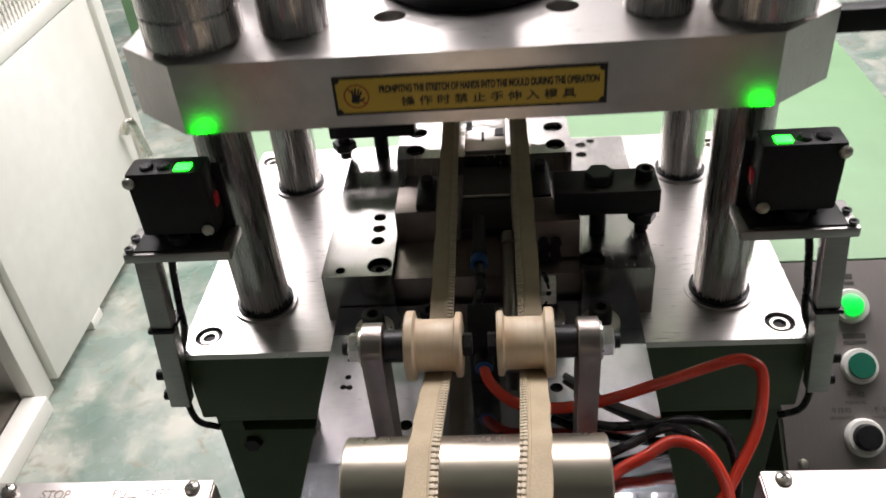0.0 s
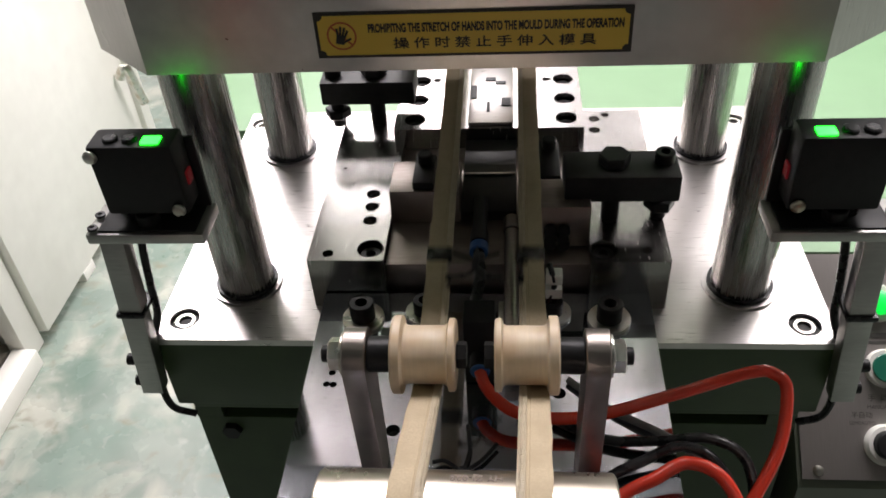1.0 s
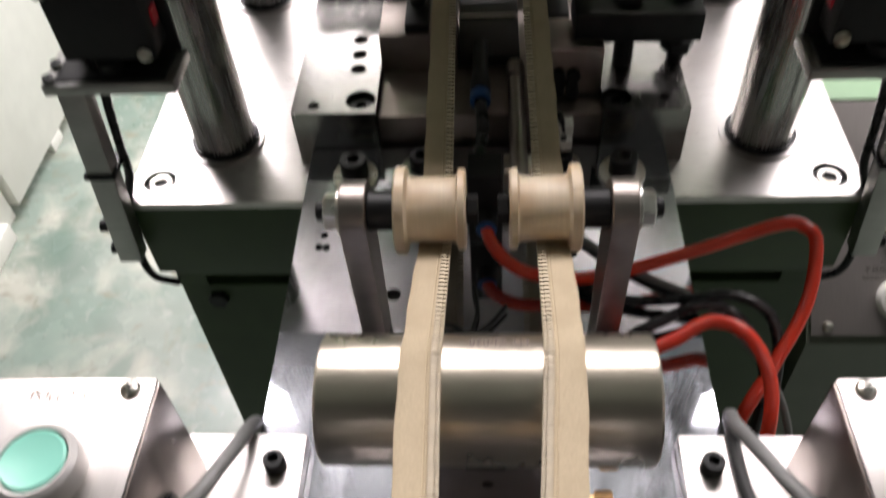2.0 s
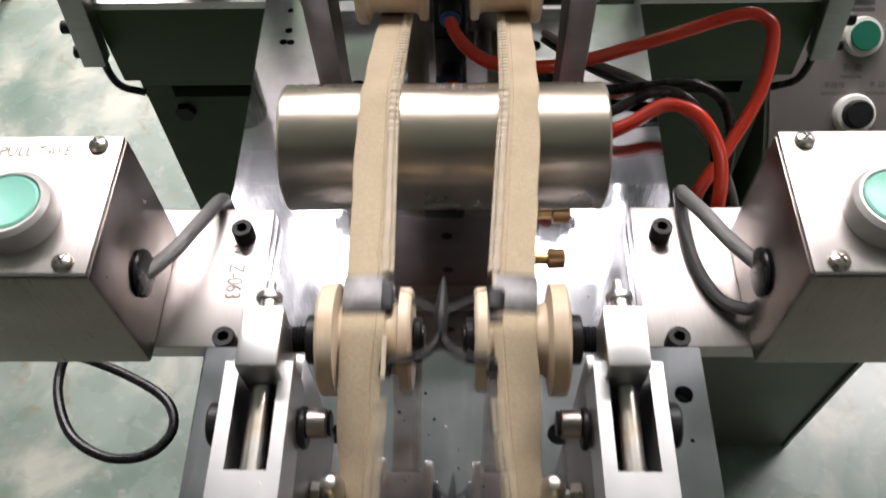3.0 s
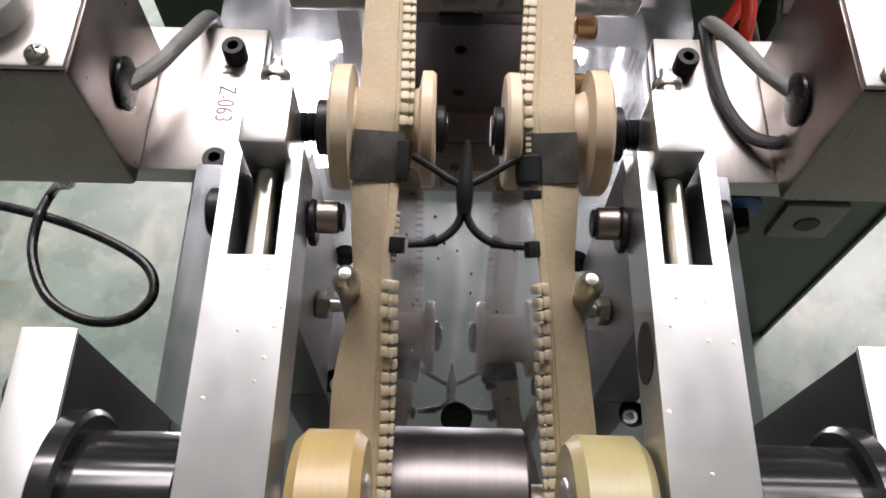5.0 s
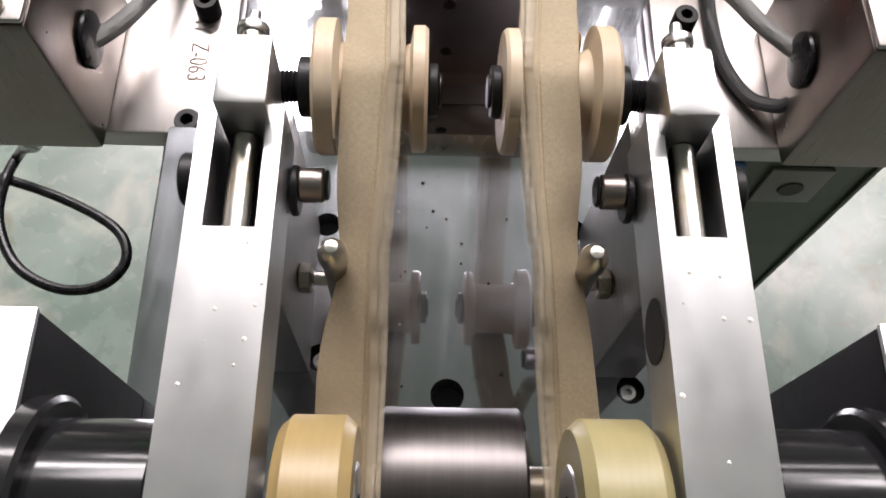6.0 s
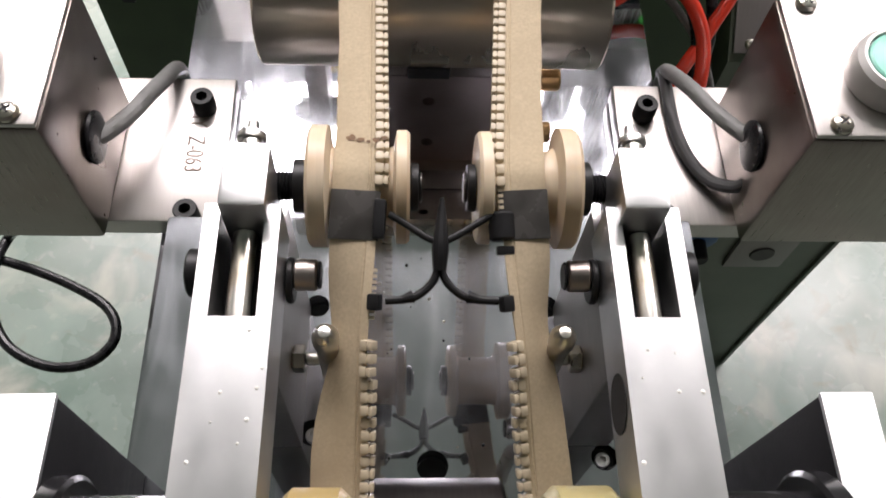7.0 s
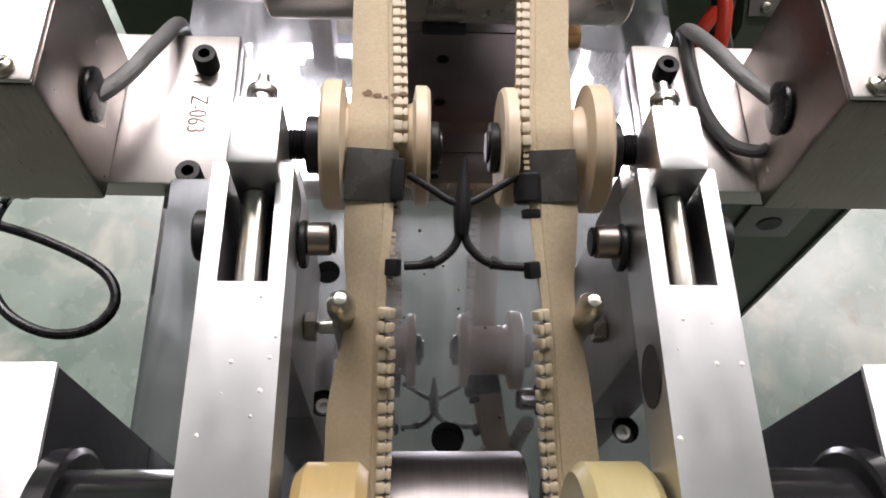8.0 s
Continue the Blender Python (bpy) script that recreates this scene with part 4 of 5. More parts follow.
def drum():
    t = thing("tape_drum", "turned aluminium drum carrying both tapes, on a steel block", "drum", (0, 0.40, 0.9662))
    m = Matrix.Translation((0, -0.40, -0.9662))
    part("barrel", turn(((-0.0685, DR - 0.001), (-0.0675, DR), (0.0690, DR), (0.0700, DR - 0.001)), (0, DY, DZ), "x", 96, m), SATIN, t)
    part("block", plated(rect(-0.0355, 0.0365, -1.047, -0.9835, 0.0008), -0.425, -0.380, [(0.0005, -1.030, 0.0028, 0.006), (0.0005, -0.999, 0.0028, 0.006)], m @ Matrix(((1, 0, 0, 0), (0, 0, -1, 0), (0, -1, 0, 0), (0, 0, 0, 1)))), DARKBLOCK, t, "dark brown-grey steel support block")
    part("block_foot", boxed(-0.026, 0.028, 0.374, 0.432, 0.9662, 0.9832, 0.001, m), DARKBLOCK, t)
    part("cap_clip", boxed(-0.009, 0.009, 0.378, 0.392, 1.0475, 1.054, 0.0008, m), BLACK, t)
    for x0, x1 in ((-0.036, -0.0095), (0.0095, 0.037)):
        part("saddle", boxed(x0, x1, 0.380, 0.422, 1.0473, 1.0555, 0.0006, m), BLOCK, t)
    for x, y, z in ((0.037, 0.392, 1.032), (0.037, 0.386, 1.000)):
        f = part("air_fitting", hexed((x, y, z), 0.0050, 0.006, "x"), BRASS, t, "brass air fitting")
        f.data.transform(m)
        part("fitting_tip", turn(((0, 0.003), (0.008, 0.003), (0.0085, 0.0052), (0.016, 0.0052), (0.017, 0.0045)), (x + 0.0062, y, z), "x", 12, m), BRASS, f)
    lm = Matrix.Translation((0.006, DY + 0.0118, DZ + 0.0254)) @ Matrix.Rotation(radians(-25), 4, "X") @ Matrix.Rotation(radians(180), 4, "Z")
    lettered("HY ZJ-028", 0.0072, m @ lm, ENGRAVE, t, "engraved part code", 0.8)


def second_rollers():
    y, z = 0.2905, 1.099
    for s, c in ((-1, 0.0), (1, 0.0045)):
        t = thing("guide_roller", "cream nylon guide roller on a threaded black axle", "tape roller", (s * 0.03 + c, y, z), "guide rollers")
        def p(name, bm, material, label=""):
            bmesh.ops.transform(bm, matrix=Matrix.Translation((-s * 0.03, -y, -z)), verts=bm.verts)
            return part(name, bm, material, t, label)
        bm = bmesh.new()
        if s < 0:
            roller(bm, -0.0405, -0.0085, 0.0060, 0.0198, 0.0122, (0, y, z), False)
        else:
            roller(bm, 0.0085, 0.0405, 0.0060, 0.0198, 0.0122, (0, y, z), True)
        p("roller", bm, NYLON)
        def seg(name, a, b, r, material, n=24, label=""):
            a, b = (a, b) if s > 0 else (-b, -a)
            p(name, turn(rod(a, b, r, 0.0004), (0, y, z), "x", n), material, label)
        seg("collar", 0.0407, 0.0455, 0.0088, BLACK)
        bm = bmesh.new()
        prof = []
        for k in range(9):
            prof += [(0.0456 + k * 0.0011, 0.0042), (0.0461 + k * 0.0011, 0.0050)]
        prof = prof if s > 0 else [(-h, r) for h, r in reversed(prof)]
        turned(bm, prof, (0, y, z), "x", 16)
        p("thread", bm, BLACK, "black threaded axle")
        seg("clip", 0.0055, 0.0083, 0.0078, BLACK)
        seg("axle_end", 0.0044, 0.0054, 0.0050, ROLL)


def arms():
    for s, c in ((-1, 0.0), (1, 0.0045)):
        t = thing("side_arm", "milled aluminium side arm with a slotted adjuster, on the raised plate", "machine arm", (s * 0.0590 + c, 0.2, 1.0052), "side arms")
        def p(name, bm, material, label=""):
            bmesh.ops.transform(bm, matrix=Matrix.Translation((-s * 0.0590, -0.2, -1.0052)), verts=bm.verts)
            return part(name, bm, material, t, label)
        def bx(a, b, *r, **k):
            return boxed(min(s * a, s * b), max(s * a, s * b), *r, **k)
        u = [(0.0475, 0.075), (0.0703, 0.075), (0.0703, 0.277), (0.0655, 0.277), (0.0655, 0.240), (0.0520, 0.240), (0.0520, 0.277), (0.0475, 0.277)]
        bm = plated([(s * x, y) for x, y in u], 1.088, 1.110)
        bmesh.ops.bevel(bm, geom=[e for e in bm.edges if len(e.link_faces) == 2 and e.calc_face_angle() > 1.0], offset=0.0009, segments=2, affect="EDGES")
        p("bar", bm, ALU)
        # Black floor puts the slot's shade into the colour.
        p("slot_shade", bx(0.0522, 0.0653, 0.2405, 0.277, 1.088, 1.091, bevel=0.0), BLACK, "black floor for the shade in the slot")
        p("slider", bx(0.0505, 0.0645, 0.2705, 0.2925, 1.0915, 1.1205, bevel=0.0015), ALU, "aluminium slider block")
        p("lead_screw", turn(rod(0.240, 0.2703, 0.0036), (s * 0.0585, 0, 1.1035), "y", 20), ZINC, "bright lead screw")
        p("screw_neck", turn(rod(0.2927, 0.2985, 0.0032), (s * 0.0580, 0, 1.1120), "y", 16), ZINC)
        p("screw_head", turn(((0.2986, 0.0040), (0.2991, 0.0046), (0.3008, 0.0046), (0.3013, 0.0020), (0.3060, 0.0018), (0.3068, 0.0008)), (s * 0.0580, 0, 1.1120), "y", 24), STEEL_X, "thumb screw head")
        p("support", bx(0.0488, 0.0665, 0.2305, 0.2900, 1.0052, 1.0877, bevel=0.001), BRACKET, "upright steel support plate")
        ins = 0.0473
        def inward(name, near, far, r, y, z, material, n=20, label=""):
            a, b = (-ins + near, -ins + far) if s < 0 else (ins - far, ins - near)
            p(name, turn(rod(a, b, r), (0, y, z), "x", n), material, label)
        inward("cross_washer", 0.0002, 0.0026, 0.0074, 0.2618, 1.0885, BLACK, 24, "black washer")
        inward("cross_nut", 0.0027, 0.0100, 0.0051, 0.2625, 1.0910, BLOCK, 24, "round bright nut")
        inward("cross_bolt", 0.0101, 0.0112, 0.0046, 0.2625, 1.0910, BLACK)
        a, b = (-0.0755, -0.0705) if s < 0 else (0.0705, 0.0755)
        p("outer_bolt", turn(rod(a, b, 0.0075), (0, 0.2595, 1.098), "x", 18), BLACK)
        inward("stud_nut", -0.0014, 0.0030, 0.0050, 0.2500, 1.0500, ZINC, 6)
        inward("stud", 0.0031, 0.0150, 0.0024, 0.2500, 1.0500, ZINC, 14)
        p("guide_pin", turn(((1.047, 0.0032), (1.090, 0.0034), (1.0920, 0.0041), (1.0960, 0.0041), (1.0985, 0.0033), (1.1000, 0.0018), (1.1003, 0.0003)), (s * 0.0335, 0.2395, 0), seg=22), ZINC, "domed tape guide pin")
        if s > 0:
            # No hole is cut: a black disc paints its shade.
            p("bore", turn(((0.0472, 0.0088), (0.0474, 0.0088)), (0, 0.2178, 1.0985), "x", 30), HOLE_SHADE_CHIP, "black disc for the shade of a bored hole in the arm")
        rnd = random.Random(4 + s)
        for k in range(9):
            x, y = s * rnd.uniform(0.0485, 0.0695), rnd.uniform(0.165, 0.236)
            p("chip", turn(((1.1101, rnd.uniform(0.0003, 0.0008)), (1.1104, 0.0002)), (x, y, 0), "z", 8), WHITE, "tiny bright metal chip")


def drive():
    y, z = 0.172, 1.0848
    t = thing("drive_roller", "ground steel drive roller between the tapes", "roller", (0.001, 0.185, 1.033))
    part("roller", turn(((-0.0215, 0.0255), (-0.0205, 0.0265), (0.0215, 0.0265), (0.0225, 0.0255)), (0, 0, 0), "x", 72), ROLL, t)
    part("shaft", turn(rod(-0.0515, 0.0515, 0.0085), (0, 0, 0), "x", 24), ZINC, t)
    for s, a, b, c in ((-1, -0.0435, -0.0245, 0.0), (1, 0.0295, 0.0505, 0.0045)):
        w = thing("pinch_wheel", "yellow urethane pinch wheel pressing on the tape" if s > 0 else "worn amber urethane pinch wheel pressing on the tape", "wheel", ((a + b) / 2, y, z), "pinch wheels")
        h = (b - a) / 2
        part("tyre", turn(((-h, 0.014), (-h, 0.0225), (-h + 0.0028, 0.0252), (h - 0.0028, 0.0252), (h, 0.0225), (h, 0.014)), (0, 0, 0), "x", 64), URETHANE if s > 0 else AMBER, w)
        part("hub", turn(rod(-h - 0.0005, h + 0.0005, 0.0138), (0, 0, 0), "x", 32), ALU, w)
        # Black rod paints the shade of the hub's bore.
        part("bore", turn(rod(-h - 0.0008, h + 0.0008, 0.006), (0, 0, 0), "x", 20), HOLE_SHADE_CHIP, w)
        k = thing("bearing_block", "bearing block with shade-black sides and a lit bright top on the raised plate", "bearing block", (s * 0.1145 + c, 0.16, 1.0052), "bearing blocks")
        # Sides black for their shade, thin sheet bright for the lit top.
        part("block", boxed(-0.0075, 0.0075, -0.055, 0.0605, 0.0, 0.0928, 0.001), PLASTIC, k, "block body coloured black for its shaded sides")
        part("lit_top", boxed(-0.0078, 0.0078, -0.0552, 0.0608, 0.0930, 0.0950, 0.0005), ALU_LIT, k, "thin bright sheet for the block's lit top")
        part("dowel", turn(rod(-0.002, 0.0, 0.003), (-s * 0.0075, 0.028, 0.068), "x", 14), ZINC, k)
        part("outer_screw", turn(rod(0, 0.006, 0.0065), (s * 0.0078 - (0.006 if s < 0 else 0), 0.046, 0.079), "x", 16), BLACK, k)
        n = thing("black_collar", "glossy black collar on the pinch wheel shaft", "shaft collar", (s * 0.089 + c, y, z), "shaft collars")
        part("sleeve", turn(rod(-0.0180, 0.0180, 0.0235), (0, 0, 0), "x", 48), GLOSSY, n)
        part("flange", turn(((-0.002, 0.0275), (-0.001, 0.029), (0.004, 0.029), (0.005, 0.0275)) if s > 0 else ((-0.005, 0.0275), (-0.004, 0.029), (0.001, 0.029), (0.002, 0.0275)), (s * 0.0115, 0, 0), "x", 48), GLOSSY, n)


def control_boxes():
    for s, c in ((-1, 0.0), (1, 0.003)):
        b = thing("bracket_plate", "stainless bracket plate bolted to the feed table", "bracket", (s * 0.18 + c, 0.39, 0.9662), "bracket plates")
        def q(name, bm, material, label=""):
            bmesh.ops.transform(bm, matrix=Matrix.Translation((-s * 0.18, -0.39, -0.9662)), verts=bm.verts)
            return part(name, bm, material, b, label)
        # Lit copy of the stainless, for the light on the plate's top.
        q("plate", boxed(min(s * 0.0985, s * 0.290), max(s * 0.0985, s * 0.290), 0.3465, 0.4335, 0.9662, 0.9785, 0.0012), STAINLESS_LIT)
        for y in (0.3475, 0.4135):
            q("cap_bolt", screwed((s * 0.1125, y, 0.9787), 0.0058, 0.0105), BLACK)
        if s < 0:
            lm = Matrix.Translation((s * 0.1150 + 0.18, 0.004, 0.0125)) @ Matrix.Rotation(radians(-90), 4, "Z")
            lettered("HY  Z-063", 0.0125, lm, ENGRAVE, b, "engraved part code", 0.72)
        t = thing("button_box", "brushed stainless push-button box with a pale green button", "control box", (s * 0.215 + c, 0.375, 0.9787), "button boxes")
        def p(name, bm, material, label="", par=None):
            bmesh.ops.transform(bm, matrix=Matrix.Translation((-s * 0.215, -0.375, -0.9787)), verts=bm.verts)
            return part(name, bm, material, par or t, label)
        x0, x1 = min(s * 0.1495, s * 0.281), max(s * 0.1495, s * 0.281)
        # Body takes the shaded copy, lid the lit copy of the same metal.
        p("body", boxed(x0, x1, 0.3370, 0.4145, 0.9787, 1.0630, 0.003), STAINLESS_SHADED)
        lid = p("lid", boxed(x0 + 0.0008, x1 - 0.0008, 0.3378, 0.4137, 1.0632, 1.0658, 0.0012), STAINLESS_LIT, "stainless lid")
        for x in (0.161, 0.2695):
            for y in (0.3428, 0.4075):
                sc = p("lid_screw", pan_screw((s * x, y, 1.066), 0.0046), ZINC, "", lid)
        # Slots are raised near-black bars, their shade given as colour.
        for x, y in ((0.161, 0.3428), (0.161, 0.4075), (0.2695, 0.4075), (0.2695, 0.3428)):
            p("screw_slot", cross_slot((s * x, y, 1.0660), 0.0046), HOLE_SHADE_CHIP, "", lid)
        bx, by = 0.1865, 0.3660
        bz = 1.0660
        ring_ = p("button_bezel", turn(((bz, 0.0182), (bz + 0.007, 0.0188), (bz + 0.0115, 0.0180), (bz + 0.0135, 0.0160), (bz + 0.0134, 0.0148), (bz + 0.0105, 0.0144)), (s * bx, by, 0), seg=48), SILVER, "silver bezel")
        p("button_cap", turn(((bz + 0.0106, 0.0140), (bz + 0.0130, 0.0137), (bz + 0.0136, 0.0128), (bz + 0.0130, 0.0100), (bz + 0.0124, 0.0005)), (s * bx, by, 0), seg=40), BUTTON_G, "pale green dished cap", ring_)
        rx = 0.2475
        st = p("stop_stem", turn(rod(bz, bz + 0.014, 0.0145), (s * rx, by, 0), seg=32), SATIN)
        p("stop_cap", turn(((bz + 0.0142, 0.0135), (bz + 0.017, 0.0195), (bz + 0.021, 0.0200), (bz + 0.0245, 0.017), (bz + 0.026, 0.009), (bz + 0.0262, 0.0005)), (s * rx, by, 0), seg=40), BUTTON_R, "red mushroom cap", st)
        if s < 0:
            for txt, x in (("PULL TAPE", -0.190), ("STOP", -0.2405)):
                lettered(txt, 0.0085, Matrix.Translation((x + 0.215, 0.4042 - 0.375, 1.06605 - 0.9787)), ENGRAVE, t, "engraved lettering", 0.85)
        p("grommet", turn(((0, 0.0115), (0.001, 0.0122), (0.0022, 0.0118), (0.003, 0.009)) if s < 0 else ((-0.003, 0.009), (-0.0022, 0.0118), (-0.001, 0.0122), (0, 0.0115)), (s * 0.1493, 0.3680, 1.016), "x", 28), RUBBER, "black cable grommet")
        p("cable", hosed(((-0.151, 0.3665, 1.0145), (-0.1455, 0.376, 1.0100), (-0.1395, 0.390, 1.0045), (-0.1345, 0.405, 1.0000), (-0.1305, 0.419, 0.9945), (-0.1292, 0.432, 0.9865), (-0.1305, 0.443, 0.9740), (-0.1340, 0.451, 0.9560), (-0.139, 0.457, 0.93), (-0.146, 0.465, 0.87)) if s < 0 else
                         ((0.1530, 0.3690, 1.0150), (0.1470, 0.3800, 1.0105), (0.1395, 0.3965, 1.0045), (0.1325, 0.4130, 1.0005), (0.1280, 0.4270, 0.9940), (0.1275, 0.4360, 0.9870), (0.1295, 0.4450, 0.9770), (0.1340, 0.4545, 0.9610), (0.138, 0.462, 0.92)), 0.0040, 8, 12), GREY_CABLE, "grey cable")
        if s > 0:
            # One loop stands for a real cable and the shadow beside it.
            p("spare_cable", hosed(((0.133, 0.456, 0.962), (0.1285, 0.446, 0.9745), (0.1262, 0.434, 0.9826), (0.1262, 0.416, 0.9826), (0.1275, 0.398, 0.9826), (0.1320, 0.382, 0.9826), (0.1390, 0.3695, 0.984), (0.1475, 0.362, 0.990), (0.1520, 0.361, 0.995)), 0.0033, 8, 12), CABLE_SHADOWED, "grey cable loop, darkened for the shadow around it")


# ---------------------------------------------------------------- hoses
def hoses():
    r = thing("red_hose", "glossy red air hose looping from the nozzle", "hose", (0.1, 0.55, 0.97))
    off = Vector((-0.1, -0.55, -0.97))
    run = ((0.0, 0.570, 0.994), (0.004, 0.560, 0.990), (0.014, 0.549, 0.986), (0.028, 0.543, 0.982), (0.055, 0.541, 0.980), (0.086, 0.544, 0.983), (0.135, 0.558, 0.988), (0.182, 0.572, 0.993), (0.198, 0.572, 0.992), (0.205, 0.562, 0.986), (0.195, 0.528, 0.970), (0.172, 0.495, 0.952), (0.152, 0.470, 0.93), (0.145, 0.455, 0.87))
    part("tube", hosed([Vector(v) + off for v in run], 0.0042, 8, 14), RED_HOSE, r)
    r2 = thing("red_hose", "glossy red air hose arching off the table edge", "hose", (0.1, 0.48, 0.97))
    off = Vector((-0.1, -0.48, -0.97))
    run = ((0.055, 0.435, 0.9712), (0.070, 0.465, 0.9712), (0.090, 0.487, 0.9735), (0.110, 0.495, 0.980), (0.130, 0.503, 0.986), (0.150, 0.496, 0.983), (0.162, 0.478, 0.968), (0.163, 0.458, 0.945), (0.158, 0.440, 0.90), (0.15, 0.43, 0.84))
    part("tube", hosed([Vector(v) + off for v in run], 0.0042, 8, 14), RED_HOSE, r2)
    b = thing("black_hose", "black air hose lying over the table edge", "hose", (0.1, 0.5, 0.97))
    off = Vector((-0.1, -0.5, -0.97))
    for run in (((0.050, 0.548, 0.9705), (0.085, 0.531, 0.9712), (0.12, 0.528, 0.975), (0.150, 0.528, 0.978), (0.172, 0.520, 0.968), (0.177, 0.498, 0.945), (0.170, 0.478, 0.91), (0.16, 0.47, 0.86)),
                ((0.048, 0.445, 0.9712), (0.062, 0.480, 0.9712), (0.084, 0.501, 0.9725), (0.104, 0.511, 0.975), (0.130, 0.520, 0.980), (0.152, 0.512, 0.974), (0.166, 0.490, 0.95), (0.165, 0.47, 0.90))):
        part("tube", hosed([Vector(v) + off for v in run], 0.0035, 8, 12), RUBBER, b)
    g = thing("grey_cable", "thin grey cable crossing the table", "cable", (0.1, 0.5, 0.97))
    part("sheath", hosed([Vector(v) + off for v in ((0.062, 0.585, 0.9690), (0.09, 0.558, 0.9690), (0.125, 0.536, 0.9690), (0.150, 0.520, 0.958), (0.178, 0.496, 0.93), (0.195, 0.475, 0.88), (0.20, 0.46, 0.80))], 0.0026, 6, 10), GREY_CABLE, g)
    k = thing("black_cable", "black cable hanging in a loop under the bracket", "cable", (-0.3, 0.42, 0.70))
    off = Vector((0.3, -0.42, -0.70))
    run = ((-0.796, 0.529, 0.52), (-0.642, 0.561, 0.52), (-0.539, 0.578, 0.52), (-0.462, 0.568, 0.52), (-0.384, 0.544, 0.52), (-0.32, 0.51, 0.52), (-0.303, 0.475, 0.52), (-0.323, 0.447, 0.52), (-0.364, 0.442, 0.522), (-0.408, 0.465, 0.524), (-0.434, 0.511, 0.526), (-0.437, 0.556, 0.528), (-0.42, 0.584, 0.542), (-0.295, 0.465, 0.76), (-0.265, 0.43, 0.83), (-0.245, 0.4, 0.91), (-0.24, 0.39, 0.967))
    part("sheath", hosed([Vector(v) + off for v in run], 0.0054, 8, 12), RUBBER, k)


def tie_scrap():
    t = thing("cable_tie", "black star-shaped cable tie scrap on the polished table", "cable tie", (-0.010, 0.505, 0.9675))
    for pts in (((0, 0, 0.001), (0.004, 0.018, 0.002), (0.002, 0.036, 0.004)), ((0, 0, 0.001), (0.012, 0.009, 0.002), (0.022, 0.022, 0.003)), ((0, 0, 0.001), (0.012, -0.010, 0.001), (0.026, -0.008, 0.003)),
                ((0, 0, 0.001), (-0.008, -0.012, 0.001), (-0.014, -0.020, 0.001)), ((0, 0, 0.001), (0.003, -0.012, 0.001), (0.012, -0.018, 0.001)), ((0, 0, 0.001), (-0.012, 0.008, 0.002), (-0.020, 0.006, 0.003))):
        part("tail", hosed(pts, 0.0014, 5, 8), PLASTIC, t)
    part("knot", turn(((0, 0.003), (0.002, 0.0038), (0.005, 0.0034), (0.006, 0.002)), (0, 0, -0.001), seg=14), PLASTIC, t)


def table_chips():
    rnd = random.Random(12)
    for k in range(26):
        x, y = rnd.uniform(-0.022, 0.026), rnd.uniform(0.225, 0.330)
        if k > 18:
            x, y = rnd.choice((-1, 1)) * rnd.uniform(0.075, 0.095), rnd.uniform(0.36, 0.47)
        r = rnd.uniform(0.0003, 0.0009)
        z = 1.0051 if y < 0.3335 else 0.9661
        ob = link("metal_chip", turn(((z, r), (z + r * 0.6, r * 0.7), (z + r * 0.9, r * 0.2)), (x, y, 0), seg=6), HOLE_SHADE_CHIP if k % 3 else SATIN)
        tagged(ob, "tiny punched metal chip lying on the table", "metal chip", "metal chips")


